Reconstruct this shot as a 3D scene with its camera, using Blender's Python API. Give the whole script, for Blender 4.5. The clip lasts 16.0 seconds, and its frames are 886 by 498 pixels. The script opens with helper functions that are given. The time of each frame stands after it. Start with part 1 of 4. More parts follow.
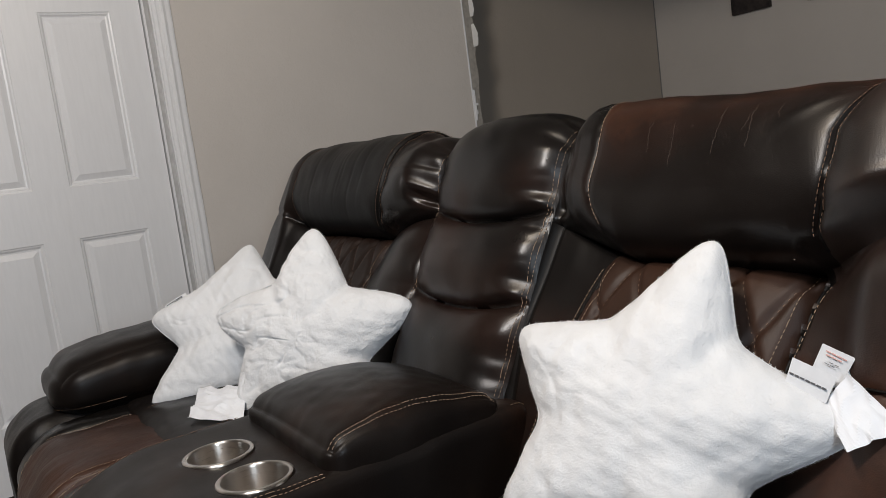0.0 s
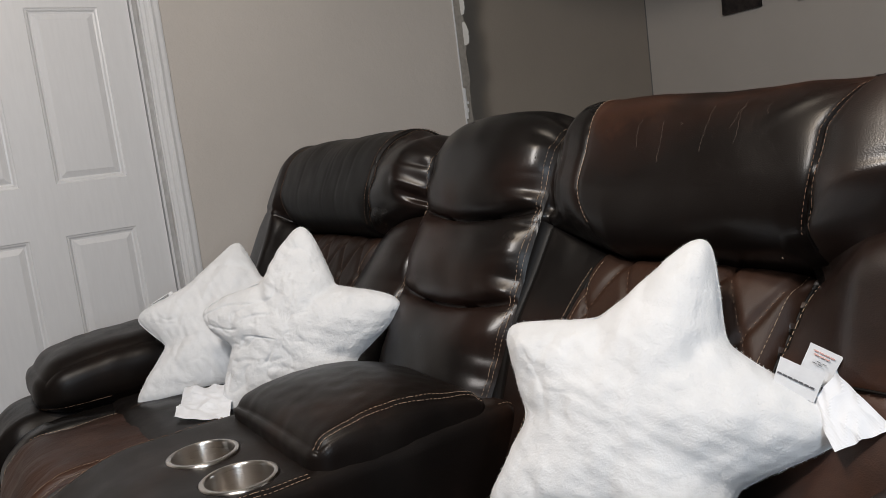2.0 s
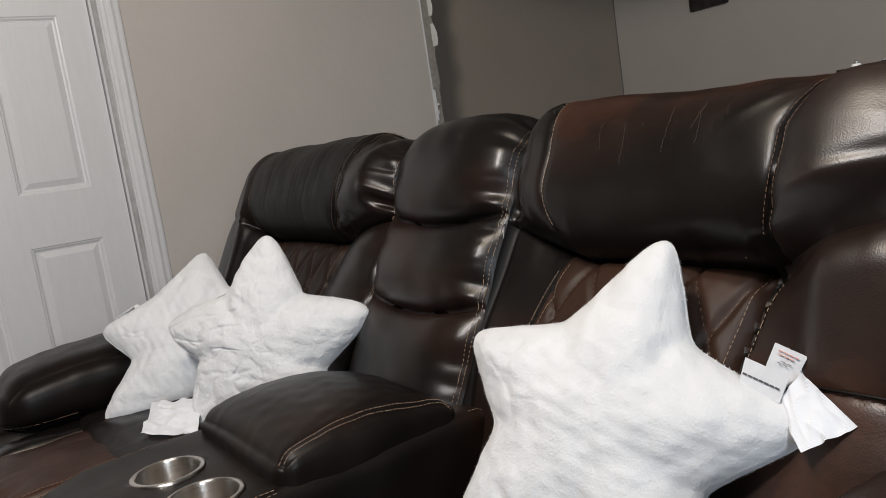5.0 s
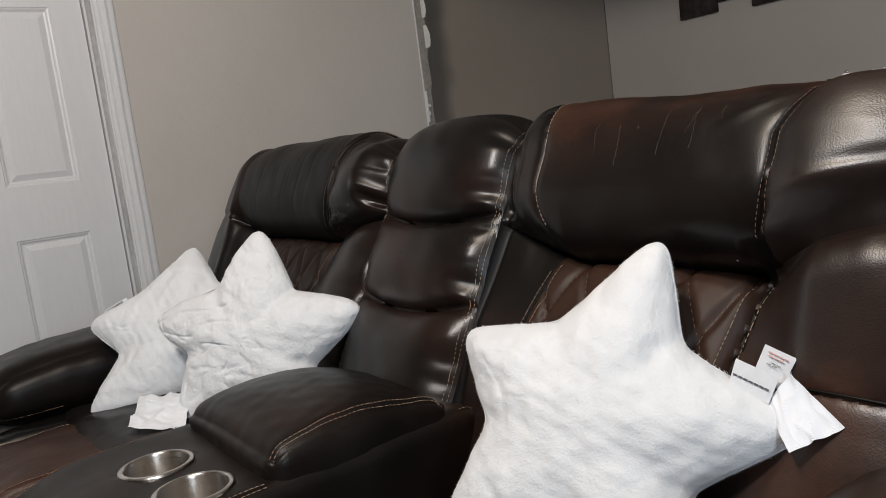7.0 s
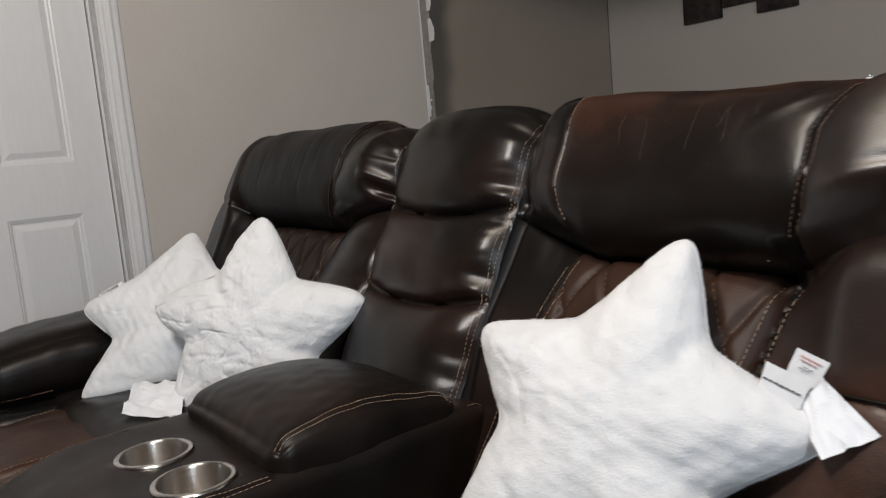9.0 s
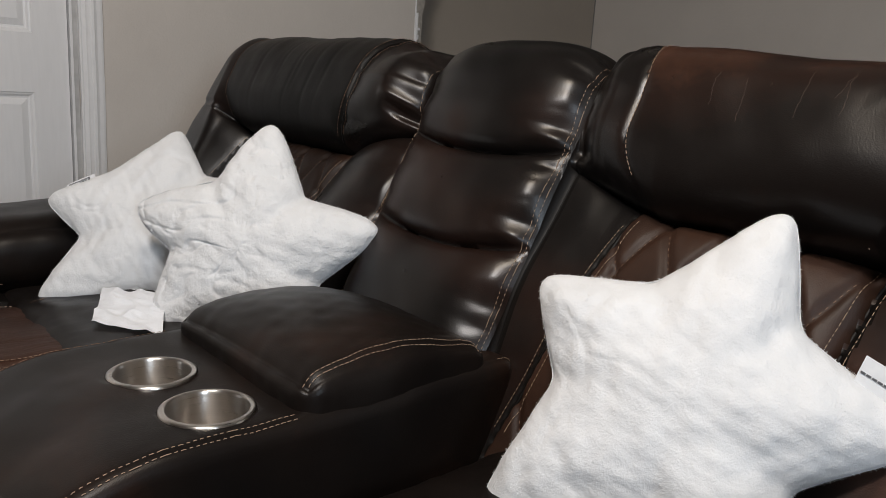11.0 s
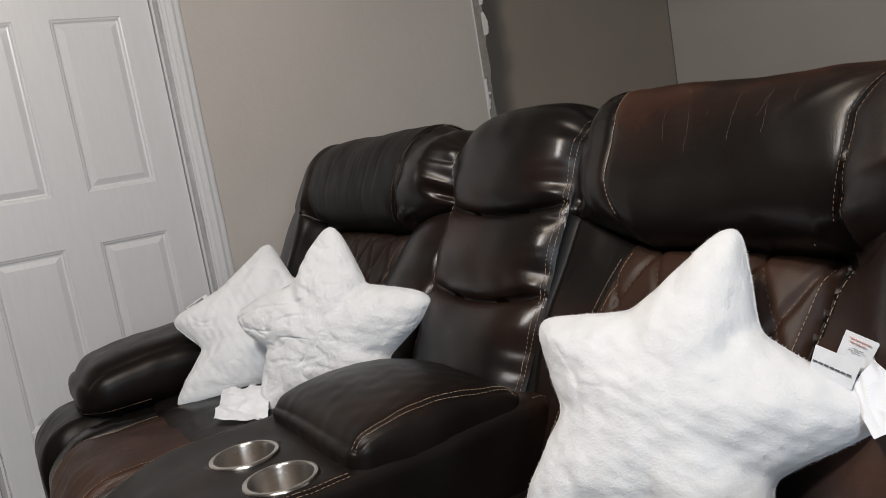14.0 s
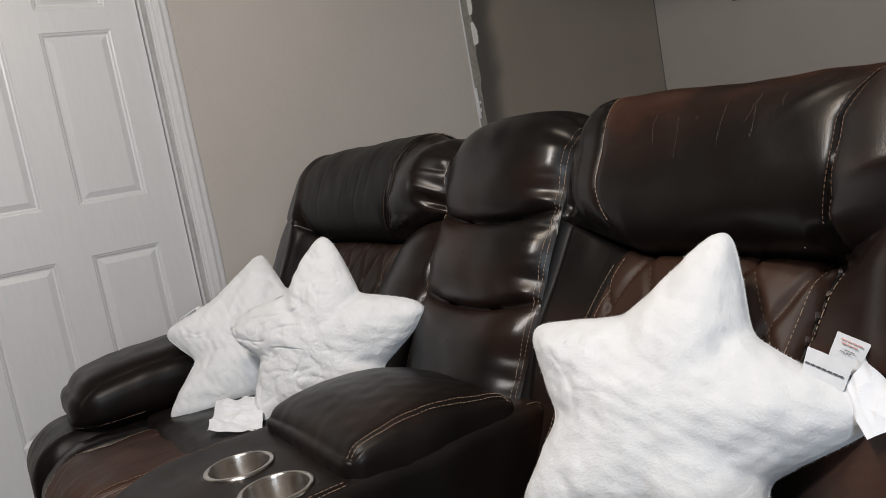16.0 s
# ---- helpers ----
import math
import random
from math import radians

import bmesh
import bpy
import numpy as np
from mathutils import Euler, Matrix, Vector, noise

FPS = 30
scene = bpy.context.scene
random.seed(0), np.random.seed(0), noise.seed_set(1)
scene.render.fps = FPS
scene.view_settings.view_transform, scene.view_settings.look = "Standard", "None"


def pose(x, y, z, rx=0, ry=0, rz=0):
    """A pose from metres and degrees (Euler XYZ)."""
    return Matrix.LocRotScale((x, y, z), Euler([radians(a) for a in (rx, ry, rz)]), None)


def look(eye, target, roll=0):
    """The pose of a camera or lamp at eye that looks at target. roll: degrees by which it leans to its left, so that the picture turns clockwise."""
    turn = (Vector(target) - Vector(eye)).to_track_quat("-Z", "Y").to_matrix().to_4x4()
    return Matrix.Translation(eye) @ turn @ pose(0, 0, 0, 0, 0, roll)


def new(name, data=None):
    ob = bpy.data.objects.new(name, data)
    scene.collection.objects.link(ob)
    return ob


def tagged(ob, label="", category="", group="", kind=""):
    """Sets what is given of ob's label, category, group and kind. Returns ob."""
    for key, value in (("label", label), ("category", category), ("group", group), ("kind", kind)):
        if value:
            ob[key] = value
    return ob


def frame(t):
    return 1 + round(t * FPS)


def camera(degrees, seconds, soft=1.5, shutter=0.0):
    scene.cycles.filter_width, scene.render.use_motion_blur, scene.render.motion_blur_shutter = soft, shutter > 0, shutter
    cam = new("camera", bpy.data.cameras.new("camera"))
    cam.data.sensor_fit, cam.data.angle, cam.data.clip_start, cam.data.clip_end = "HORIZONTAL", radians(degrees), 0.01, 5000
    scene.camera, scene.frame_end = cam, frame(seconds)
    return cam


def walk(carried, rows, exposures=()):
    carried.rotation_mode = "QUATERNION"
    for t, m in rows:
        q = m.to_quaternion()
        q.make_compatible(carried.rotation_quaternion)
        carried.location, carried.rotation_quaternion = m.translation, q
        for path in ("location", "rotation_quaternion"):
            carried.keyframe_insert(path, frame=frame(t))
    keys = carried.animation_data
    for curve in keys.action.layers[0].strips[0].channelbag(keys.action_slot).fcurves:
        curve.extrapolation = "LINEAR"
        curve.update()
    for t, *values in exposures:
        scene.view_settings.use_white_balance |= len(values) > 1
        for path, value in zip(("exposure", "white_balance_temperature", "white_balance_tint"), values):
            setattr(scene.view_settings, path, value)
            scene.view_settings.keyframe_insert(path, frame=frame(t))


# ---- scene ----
cam = camera(60.0, 16.0, soft=0.85, shutter=0.5)
PATH = [
    (0, (0.163, 0.231, 0.995), (-1.519, 1.284, 0.748), -7.5),
    (0.5, (0.154, 0.238, 0.99), (-1.528, 1.292, 0.738), -7.5),
    (1, (0.165, 0.236, 0.994), (-1.513, 1.296, 0.747), -7.4),
    (1.5, (0.162, 0.23, 0.993), (-1.513, 1.294, 0.741), -7.3),
    (2, (0.158, 0.242, 0.991), (-1.513, 1.313, 0.739), -7.3),
    (2.5, (0.163, 0.238, 0.993), (-1.505, 1.313, 0.745), -7.2),
    (3, (0.174, 0.24, 1.001), (-1.492, 1.32, 0.758), -7.5),
    (3.5, (0.167, 0.241, 0.998), (-1.494, 1.329, 0.762), -7.5),
    (4, (0.163, 0.255, 0.997), (-1.496, 1.348, 0.761), -8.0),
    (4.5, (0.146, 0.265, 0.991), (-1.503, 1.368, 0.74), -8.4),
    (5, (0.157, 0.271, 0.996), (-1.483, 1.387, 0.737), -8.6),
    (7.5, (0.152, 0.254, 0.988), (-1.463, 1.406, 0.729), -7.0),
    (8, (0.148, 0.254, 0.986), (-1.466, 1.406, 0.722), -6.8),
    (8.5, (0.154, 0.252, 0.99), (-1.46, 1.404, 0.73), -6.8),
    (9, (0.099, 0.24, 0.978), (-1.499, 1.413, 0.716), -5.2),
    (9.2, (0.037, 0.194, 0.959), (-1.562, 1.36, 0.67), -1.9),
    (11.3, (-0.106, 0.157, 0.957), (-1.552, 1.473, 0.535), 3.4),
    (11.5, (-0.056, 0.169, 0.977), (-1.517, 1.482, 0.607), -0.6),
    (12, (0.094, 0.229, 1.003), (-1.416, 1.496, 0.661), -7.8),
    (12.5, (0.137, 0.227, 1.004), (-1.46, 1.393, 0.703), -9.2),
    (13, (0.159, 0.215, 0.999), (-1.533, 1.238, 0.705), -8.6),
    (13.5, (0.173, 0.227, 1.005), (-1.531, 1.235, 0.722), -9.2),
    (14, (0.163, 0.236, 1.007), (-1.543, 1.244, 0.737), -9.7),
    (14.5, (0.163, 0.235, 1.003), (-1.545, 1.242, 0.74), -9.8),
    (15, (0.165, 0.237, 1.006), (-1.537, 1.255, 0.75), -10.0),
    (15.5, (0.164, 0.241, 1.007), (-1.532, 1.271, 0.754), -10.2),
    (16, (0.165, 0.233, 1.004), (-1.531, 1.263, 0.756), -10.3),
]
walk(cam, [(t, look(eye, target, roll)) for t, eye, target, roll in PATH])

# ---- light ----
world = bpy.data.worlds.new("world")
scene.world = world
world.use_nodes = True
world.node_tree.nodes["Background"].inputs[0].default_value = (0.9, 0.95, 1.0, 1)
world.node_tree.nodes["Background"].inputs[1].default_value = 0.02


def area_lamp(name, eye, target, w, h, power, colour):
    d = bpy.data.lights.new(name, "AREA")
    d.shape, d.size, d.size_y, d.energy, d.color = "RECTANGLE", w, h, power, colour
    ob = new(name, d)
    ob.matrix_world = look(eye, target)
    return ob


def downlight(name, at, power, radius, colour):
    """A shaded ceiling lamp: it lights the room but not the ceiling above it."""
    d = bpy.data.lights.new(name, "SPOT")
    d.energy, d.shadow_soft_size, d.color = power, radius, colour
    d.spot_size, d.spot_blend = math.radians(178), 0.04
    new(name, d).location = at


downlight("ceiling_lamp", (-0.16, -0.28, 2.30), 108, 0.15, (1.0, 0.958, 0.935))
downlight("ceiling_lamp_warm", (-0.46, 0.28, 2.30), 40, 0.12, (1.0, 0.84, 0.66))
area_lamp("window_light", (2.15, -0.35, 1.45), (-0.9, 0.9, 0.9), 0.6, 1.1, 32, (0.74, 0.87, 1.0))

# ---- materials ----


def nodes_of(name):
    m = bpy.data.materials.new(name)
    m.use_nodes = True
    nt = m.node_tree
    return m, nt, nt.nodes["Principled BSDF"]


def node(nt, kind, **values):
    n = nt.nodes.new(kind)
    for k, v in values.items():
        if k in n.inputs:
            n.inputs[k].default_value = v
        else:
            n.inputs[k.replace("_", " ")].default_value = v
    return n


def coords(nt, stretch=(1, 1, 1)):
    c = nt.nodes.new("ShaderNodeTexCoord")
    mp = nt.nodes.new("ShaderNodeMapping")
    mp.inputs["Scale"].default_value = stretch
    nt.links.new(c.outputs["Object"], mp.inputs["Vector"])
    return mp.outputs["Vector"]


def noise_tex(nt, vec, scale, detail=4.0, rough=0.55):
    n = node(nt, "ShaderNodeTexNoise", Scale=scale, Detail=detail, Roughness=rough)
    nt.links.new(vec, n.inputs["Vector"])
    return n.outputs["Fac"]


def ramp(nt, fac, stops):
    r = nt.nodes.new("ShaderNodeValToRGB")
    e = r.color_ramp.elements
    while len(e) < len(stops):
        e.new(0.5)
    for el, (p, c) in zip(e, stops):
        el.position, el.color = p, (*c, 1)
    nt.links.new(fac, r.inputs["Fac"])
    return r.outputs["Color"]


def remap(nt, fac, lo, hi, a=0.0, b=1.0):
    r = node(nt, "ShaderNodeMapRange")
    for k, v in zip(("From Min", "From Max", "To Min", "To Max"), (a, b, lo, hi)):
        r.inputs[k].default_value = v
    nt.links.new(fac, r.inputs["Value"])
    return r.outputs["Result"]


def bumps(nt, bsdf, layers):
    """layers: (height socket, strength, distance)"""
    last = None
    for fac, strength, dist in layers:
        b = node(nt, "ShaderNodeBump", Strength=strength, Distance=dist)
        nt.links.new(fac, b.inputs["Height"])
        if last:
            nt.links.new(last, b.inputs["Normal"])
        last = b.outputs["Normal"]
    nt.links.new(last, bsdf.inputs["Normal"])


def leather(name, dark, mid, rub, ridge=0.0, rough=(0.27, 0.35), grain=0.10, crease=0.05, gloss=0.40, spread=(0.36, 0.54, 0.72), pebble=620, pull=(1.0, 1.0, 0.28)):
    """Semi-gloss hide: colour rubbed in broad patches, pebble grain, fine hairline creases pulled along one way."""
    m, nt, b = nodes_of(name)
    v = coords(nt)
    big = noise_tex(nt, v, 3.4, 2, 0.5)
    if ridge:   # worn along the top ridge
        sep = nt.nodes.new("ShaderNodeSeparateXYZ")
        nt.links.new(v, sep.inputs[0])
        add = nt.nodes.new("ShaderNodeMath")
        nt.links.new(big, add.inputs[0])
        nt.links.new(remap(nt, sep.outputs["Z"], -ridge, ridge, 0.90, 1.05), add.inputs[1])
        big = add.outputs[0]
    mottle = nt.nodes.new("ShaderNodeMath")
    mottle.operation = "MULTIPLY_ADD"
    nt.links.new(noise_tex(nt, v, 85, 4, 0.6), mottle.inputs[0])
    mottle.inputs[1].default_value = 0.16
    nt.links.new(big, mottle.inputs[2])
    low = nt.nodes.new("ShaderNodeMath")
    low.operation = "SUBTRACT"
    nt.links.new(mottle.outputs[0], low.inputs[0])
    low.inputs[1].default_value = 0.08
    nt.links.new(ramp(nt, low.outputs[0], [(spread[0], dark), (spread[1], mid), (spread[2], rub)]), b.inputs["Base Color"])
    fine = noise_tex(nt, v, 14, 3)
    nt.links.new(remap(nt, fine, *rough, 0.3, 0.7), b.inputs["Roughness"])
    cell = nt.nodes.new("ShaderNodeTexVoronoi")
    cell.feature = "SMOOTH_F1"
    cell.inputs["Scale"].default_value = pebble
    nt.links.new(v, cell.inputs["Vector"])
    hair = nt.nodes.new("ShaderNodeTexVoronoi")
    hair.feature = "DISTANCE_TO_EDGE"
    hair.inputs["Scale"].default_value = 60
    warp = nt.nodes.new("ShaderNodeVectorMath")
    warp.operation = "MULTIPLY_ADD"
    wn = node(nt, "ShaderNodeTexNoise", Scale=30.0, Detail=2.0)
    pv_ = coords(nt, pull)
    nt.links.new(pv_, wn.inputs["Vector"])
    nt.links.new(wn.outputs["Color"], warp.inputs[0])
    warp.inputs[1].default_value = (0.02, 0.02, 0.02)
    nt.links.new(pv_, warp.inputs[2])
    nt.links.new(warp.outputs[0], hair.inputs["Vector"])
    lines = remap(nt, hair.outputs["Distance"], 0.0, 1.0, 0.0, 0.09)
    soft = noise_tex(nt, pv_, 28, 3, 0.5) if crease > 0.3 else noise_tex(nt, v, 17, 2, 0.45)
    bumps(nt, b, [(soft, crease, 0.010), (lines, crease * 0.8, 0.0008), (cell.outputs["Distance"], grain, 0.0016)])
    b.inputs["Specular IOR Level"].default_value = gloss
    return m


LEATHER = leather("dark_brown_leather", (0.0046, 0.0040, 0.0038), (0.0074, 0.0056, 0.0050), (0.021, 0.0105, 0.0076))
LEATHER_HEAD = leather("matt_black_leather", (0.0052, 0.0047, 0.0043), (0.0075, 0.0064, 0.0058), (0.011, 0.0085, 0.0072), 0.0, (0.42, 0.50), gloss=0.16)
LEATHER_RUB = leather("rubbed_brown_leather", (0.0065, 0.0045, 0.0038), (0.018, 0.0088, 0.0062), (0.066, 0.0275, 0.0158), 0.30, (0.31, 0.38), gloss=0.34, spread=(0.36, 0.52, 0.68))
LEATHER_SEAT = leather("seat_leather", (0.0065, 0.005, 0.0045), (0.0100, 0.0070, 0.0058), (0.030, 0.0145, 0.0095), 0.0, (0.34, 0.43), 0.12, 0.04, gloss=0.22)
LEATHER_PAD = leather("brown_panel_leather", (0.014, 0.0075, 0.0052), (0.029, 0.0142, 0.0090), (0.054, 0.0250, 0.0150), 0.0, (0.46, 0.54), 0.16, 0.06, 0.27)
LEATHER_FRONT = leather("wrinkled_brown_leather", (0.022, 0.0092, 0.0056), (0.050, 0.0198, 0.0110), (0.082, 0.033, 0.0175), 0.0, (0.42, 0.50), 0.20, 0.42, 0.30, pull=(1.6, 0.22, 0.5))
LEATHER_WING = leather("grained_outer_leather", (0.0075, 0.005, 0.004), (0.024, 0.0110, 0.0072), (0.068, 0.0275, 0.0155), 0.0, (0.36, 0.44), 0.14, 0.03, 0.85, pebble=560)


def plain(name, colour, rough, metal=0.0, vary=0.12, scale=30, bump=0.05, dist=0.002, stretch=(1, 1, 1)):
    m, nt, b = nodes_of(name)
    v = coords(nt, stretch)
    f = noise_tex(nt, v, scale, 5)
    lo = tuple(c * (1 - vary) for c in colour)
    hi = tuple(min(1, c * (1 + vary)) for c in colour)
    nt.links.new(ramp(nt, f, [(0.3, lo), (0.7, hi)]), b.inputs["Base Color"])
    nt.links.new(remap(nt, noise_tex(nt, v, scale * 0.3, 3), rough * 0.85, min(1, rough * 1.15), 0.3, 0.7), b.inputs["Roughness"])
    b.inputs["Metallic"].default_value = metal
    bumps(nt, b, [(f, bump, dist)])
    return m


def wall_paint(name, colour):
    m, nt, b = nodes_of(name)
    v = coords(nt)
    stain = noise_tex(nt, v, 1.6, 4)
    nt.links.new(ramp(nt, stain, [(0.3, tuple(c * 0.95 for c in colour)), (0.7, tuple(c * 1.04 for c in colour))]), b.inputs["Base Color"])
    b.inputs["Roughness"].default_value = 0.62
    peel = noise_tex(nt, v, 130, 3, 0.5)
    lump = noise_tex(nt, v, 32, 3, 0.5)
    bumps(nt, b, [(lump, 0.28, 0.005), (peel, 0.35, 0.002)])
    return m


WALL = wall_paint("greige_wall_paint", (0.63, 0.585, 0.54))
# darker taupe for the recess: its shade is put into the colour
RECESS_SHADE = wall_paint("shaded_recess_paint", (0.40, 0.352, 0.30))
# unseen ceiling and closing walls, toned down to dim reflections in the leather
CEILING = wall_paint("ceiling_paint", (0.55, 0.52, 0.48))
UNSEEN_WALL = wall_paint("unseen_wall_paint", (0.16, 0.135, 0.115))
DOOR_PAINT = plain("white_door_paint", (0.80, 0.80, 0.81), 0.36, vary=0.02, scale=90, bump=0.05, dist=0.001, stretch=(1, 1, 0.12))
TRIM_PAINT = plain("glossy_white_trim", (0.84, 0.84, 0.85), 0.15, vary=0.02, scale=40, bump=0.06, dist=0.002)
GAP = plain("dark_gap", (0.22, 0.215, 0.21), 0.7)
# grey stands in for the shade on the white reveal by the jamb
REVEAL_SHADE = plain("shaded_reveal_paint", (0.46, 0.455, 0.45), 0.5)
RAW_BOARD = plain("raw_plasterboard", (0.42, 0.39, 0.35), 0.9, vary=0.2, scale=45, bump=0.4)
TORN_PAPER = plain("torn_white_paper", (0.78, 0.76, 0.73), 0.85, vary=0.06, scale=60, bump=0.2)
FLOOR = plain("brown_floor", (0.075, 0.052, 0.038), 0.45, vary=0.3, scale=9, bump=0.1, stretch=(0.15, 1, 1))
THREAD = plain("tan_thread", (0.36, 0.25, 0.175), 0.7, vary=0.15, scale=200)
THREAD_DARK = plain("dim_thread", (0.17, 0.10, 0.065), 0.7, vary=0.15, scale=200)
CRACK = plain("worn_crack", (0.052, 0.031, 0.021), 0.6, vary=0.3, scale=120)
PIPING = leather("black_piping", (0.0045, 0.004, 0.0038), (0.006, 0.005, 0.0045), (0.009, 0.007, 0.006), 0.0, (0.44, 0.52), 0.05, 0.0, 0.18)
PLASTIC = plain("black_plastic", (0.012, 0.012, 0.012), 0.35)
PAPER = plain("white_paper", (0.83, 0.85, 0.89), 0.8, vary=0.03, scale=40, bump=0.25)
SATIN = plain("white_satin_label", (0.72, 0.73, 0.75), 0.4, vary=0.04, scale=80, bump=0.1)
INK = plain("grey_ink", (0.09, 0.09, 0.10), 0.8)
INK_RED = plain("red_ink", (0.60, 0.34, 0.31), 0.8)
CANVAS = plain("dark_canvas_print", (0.035, 0.027, 0.025), 0.7, vary=0.8, scale=24, bump=0.1)
DARK_WOOD = plain("espresso_wood", (0.012, 0.008, 0.007), 0.35, vary=0.3, scale=12, stretch=(0.2, 1, 1))
WHITE_CERAMIC = plain("white_ceramic", (0.75, 0.74, 0.72), 0.3, vary=0.04)
CHROME = plain("silver_metal", (0.7, 0.7, 0.7), 0.2, metal=1.0)

m, nt, b = nodes_of("brushed_steel")
sv = coords(nt, (1, 1, 40))
sf = noise_tex(nt, sv, 14, 5, 0.6)
nt.links.new(ramp(nt, sf, [(0.3, (0.64, 0.60, 0.56)), (0.7, (0.69, 0.65, 0.61))]), b.inputs["Base Color"])
b.inputs["Metallic"].default_value = 1.0
nt.links.new(remap(nt, sf, 0.27, 0.31, 0.3, 0.7), b.inputs["Roughness"])
b.inputs["Anisotropic"].default_value = 0.8
b.inputs["Anisotropic Rotation"].default_value = 0.25
tg = nt.nodes.new("ShaderNodeTangent")
tg.direction_type, tg.axis = "RADIAL", "Z"
nt.links.new(tg.outputs[0], b.inputs["Tangent"])
STEEL = m


def plush(name, crush):
    """White short-pile plush; crush: how crumpled the pile lies."""
    m, nt, b = nodes_of(name)
    pv = coords(nt)
    pf = noise_tex(nt, pv, 26, 3, 0.6)
    nt.links.new(ramp(nt, pf, [(0.3, (0.745, 0.755, 0.77)), (0.7, (0.80, 0.81, 0.825))]), b.inputs["Base Color"])
    b.inputs["Roughness"].default_value = 0.95
    b.inputs["Specular IOR Level"].default_value = 0.15
    b.inputs["Sheen Weight"].default_value = 0.25
    bumps(nt, b, [(pf, 0.20, 0.011), (noise_tex(nt, pv, 58, 3, 0.55), 0.34 + 0.5 * crush, 0.005 + 0.006 * crush), (noise_tex(nt, pv, 330, 3, 0.7), 0.5, 0.002)])
    return m


PLUSH = plush("white_plush", 0.0)
PLUSH_CRUSHED = plush("crumpled_white_plush", 0.45)

m, nt, b = nodes_of("clear_crystal")
b.inputs["Base Color"].default_value = (0.95, 0.95, 0.97, 1)
b.inputs["Roughness"].default_value = 0.05
b.inputs["Metallic"].default_value = 0.85
CRYSTAL = m

# ---- building helpers ----


def empty(name, at=(0, 0, 0)):
    ob = new(name)
    ob.empty_display_size = 0.05
    ob.matrix_world = Matrix.Translation(at)
    return ob


def mesh_ob(name, verts, faces, material, parent=None, label="", smooth=True):
    me = bpy.data.meshes.new(name)
    me.from_pydata([tuple(map(float, v)) for v in verts], [], [tuple(map(int, f)) for f in faces])
    me.materials.append(material)
    me.update()
    if smooth:
        me.polygons.foreach_set("use_smooth", [True] * len(me.polygons))
    ob = new(name, me)
    if parent:
        ob.parent = parent
        ob.matrix_parent_inverse = parent.matrix_world.inverted()
    if label:
        tagged(ob, label)
    return ob


def part(name, bm, material, parent, label="", smooth=False):
    me = bpy.data.meshes.new(name)
    bmesh.ops.recalc_face_normals(bm, faces=bm.faces)
    bm.to_mesh(me)
    bm.free()
    me.materials.append(material)
    if smooth:
        me.polygons.foreach_set("use_smooth", [True] * len(me.polygons))
    ob = new(name, me)
    if parent:
        ob.parent = parent
        ob.matrix_parent_inverse = parent.matrix_world.inverted()
    if label:
        tagged(ob, label)
    return ob


def box(bm, lo, hi, bevel=0.0, m=None):
    geom = bmesh.ops.create_cube(bm, size=1.0)["verts"]
    for v in geom:
        v.co = Vector([(lo[i] + hi[i]) / 2 + v.co[i] * (hi[i] - lo[i]) for i in range(3)])
    if bevel:
        edges = list({e for v in geom for e in v.link_edges})
        r = bmesh.ops.bevel(bm, geom=edges, offset=bevel, segments=2, affect="EDGES", profile=0.6)
        geom = list({v for f in r["faces"] for v in f.verts} | {v for v in geom if v.is_valid})
    if m:
        for v in geom:
            v.co = m @ v.co
    return bm


def waves(p, scale, seed, n=7):
    """A smooth field of sines, about -1 to 1, at the points p."""
    g = np.random.RandomState(seed)
    out = np.zeros(len(p))
    for _ in range(n):
        k = g.normal(size=3)
        k = k / np.linalg.norm(k) * scale * g.uniform(0.5, 1.6)
        out += np.sin(p @ k * 6.283 + g.uniform(0, 6.28))
    return out / math.sqrt(n)


def cube_grid(nx, ny, nz):
    """The surface of a cube from -1 to 1 as a grid of shared points."""
    index, pts, faces = {}, [], []

    def at(i, j, k):
        key = (i, j, k)
        if key not in index:
            index[key] = len(pts)
            pts.append((2 * i / nx - 1, 2 * j / ny - 1, 2 * k / nz - 1))
        return index[key]
    for i in range(nx):
        for j in range(ny):
            faces.append((at(i, j, 0), at(i, j + 1, 0), at(i + 1, j + 1, 0), at(i + 1, j, 0)))
            faces.append((at(i, j, nz), at(i + 1, j, nz), at(i + 1, j + 1, nz), at(i, j + 1, nz)))
    for i in range(nx):
        for k in range(nz):
            faces.append((at(i, 0, k), at(i + 1, 0, k), at(i + 1, 0, k + 1), at(i, 0, k + 1)))
            faces.append((at(i, ny, k), at(i, ny, k + 1), at(i + 1, ny, k + 1), at(i + 1, ny, k)))
    for j in range(ny):
        for k in range(nz):
            faces.append((at(0, j, k), at(0, j, k + 1), at(0, j + 1, k + 1), at(0, j + 1, k)))
            faces.append((at(nx, j, k), at(nx, j + 1, k), at(nx, j + 1, k + 1), at(nx, j, k + 1)))
    return np.array(pts), faces


SKIN_V, SKIN_F = [], []      # the upholstery, to lay the stitches on


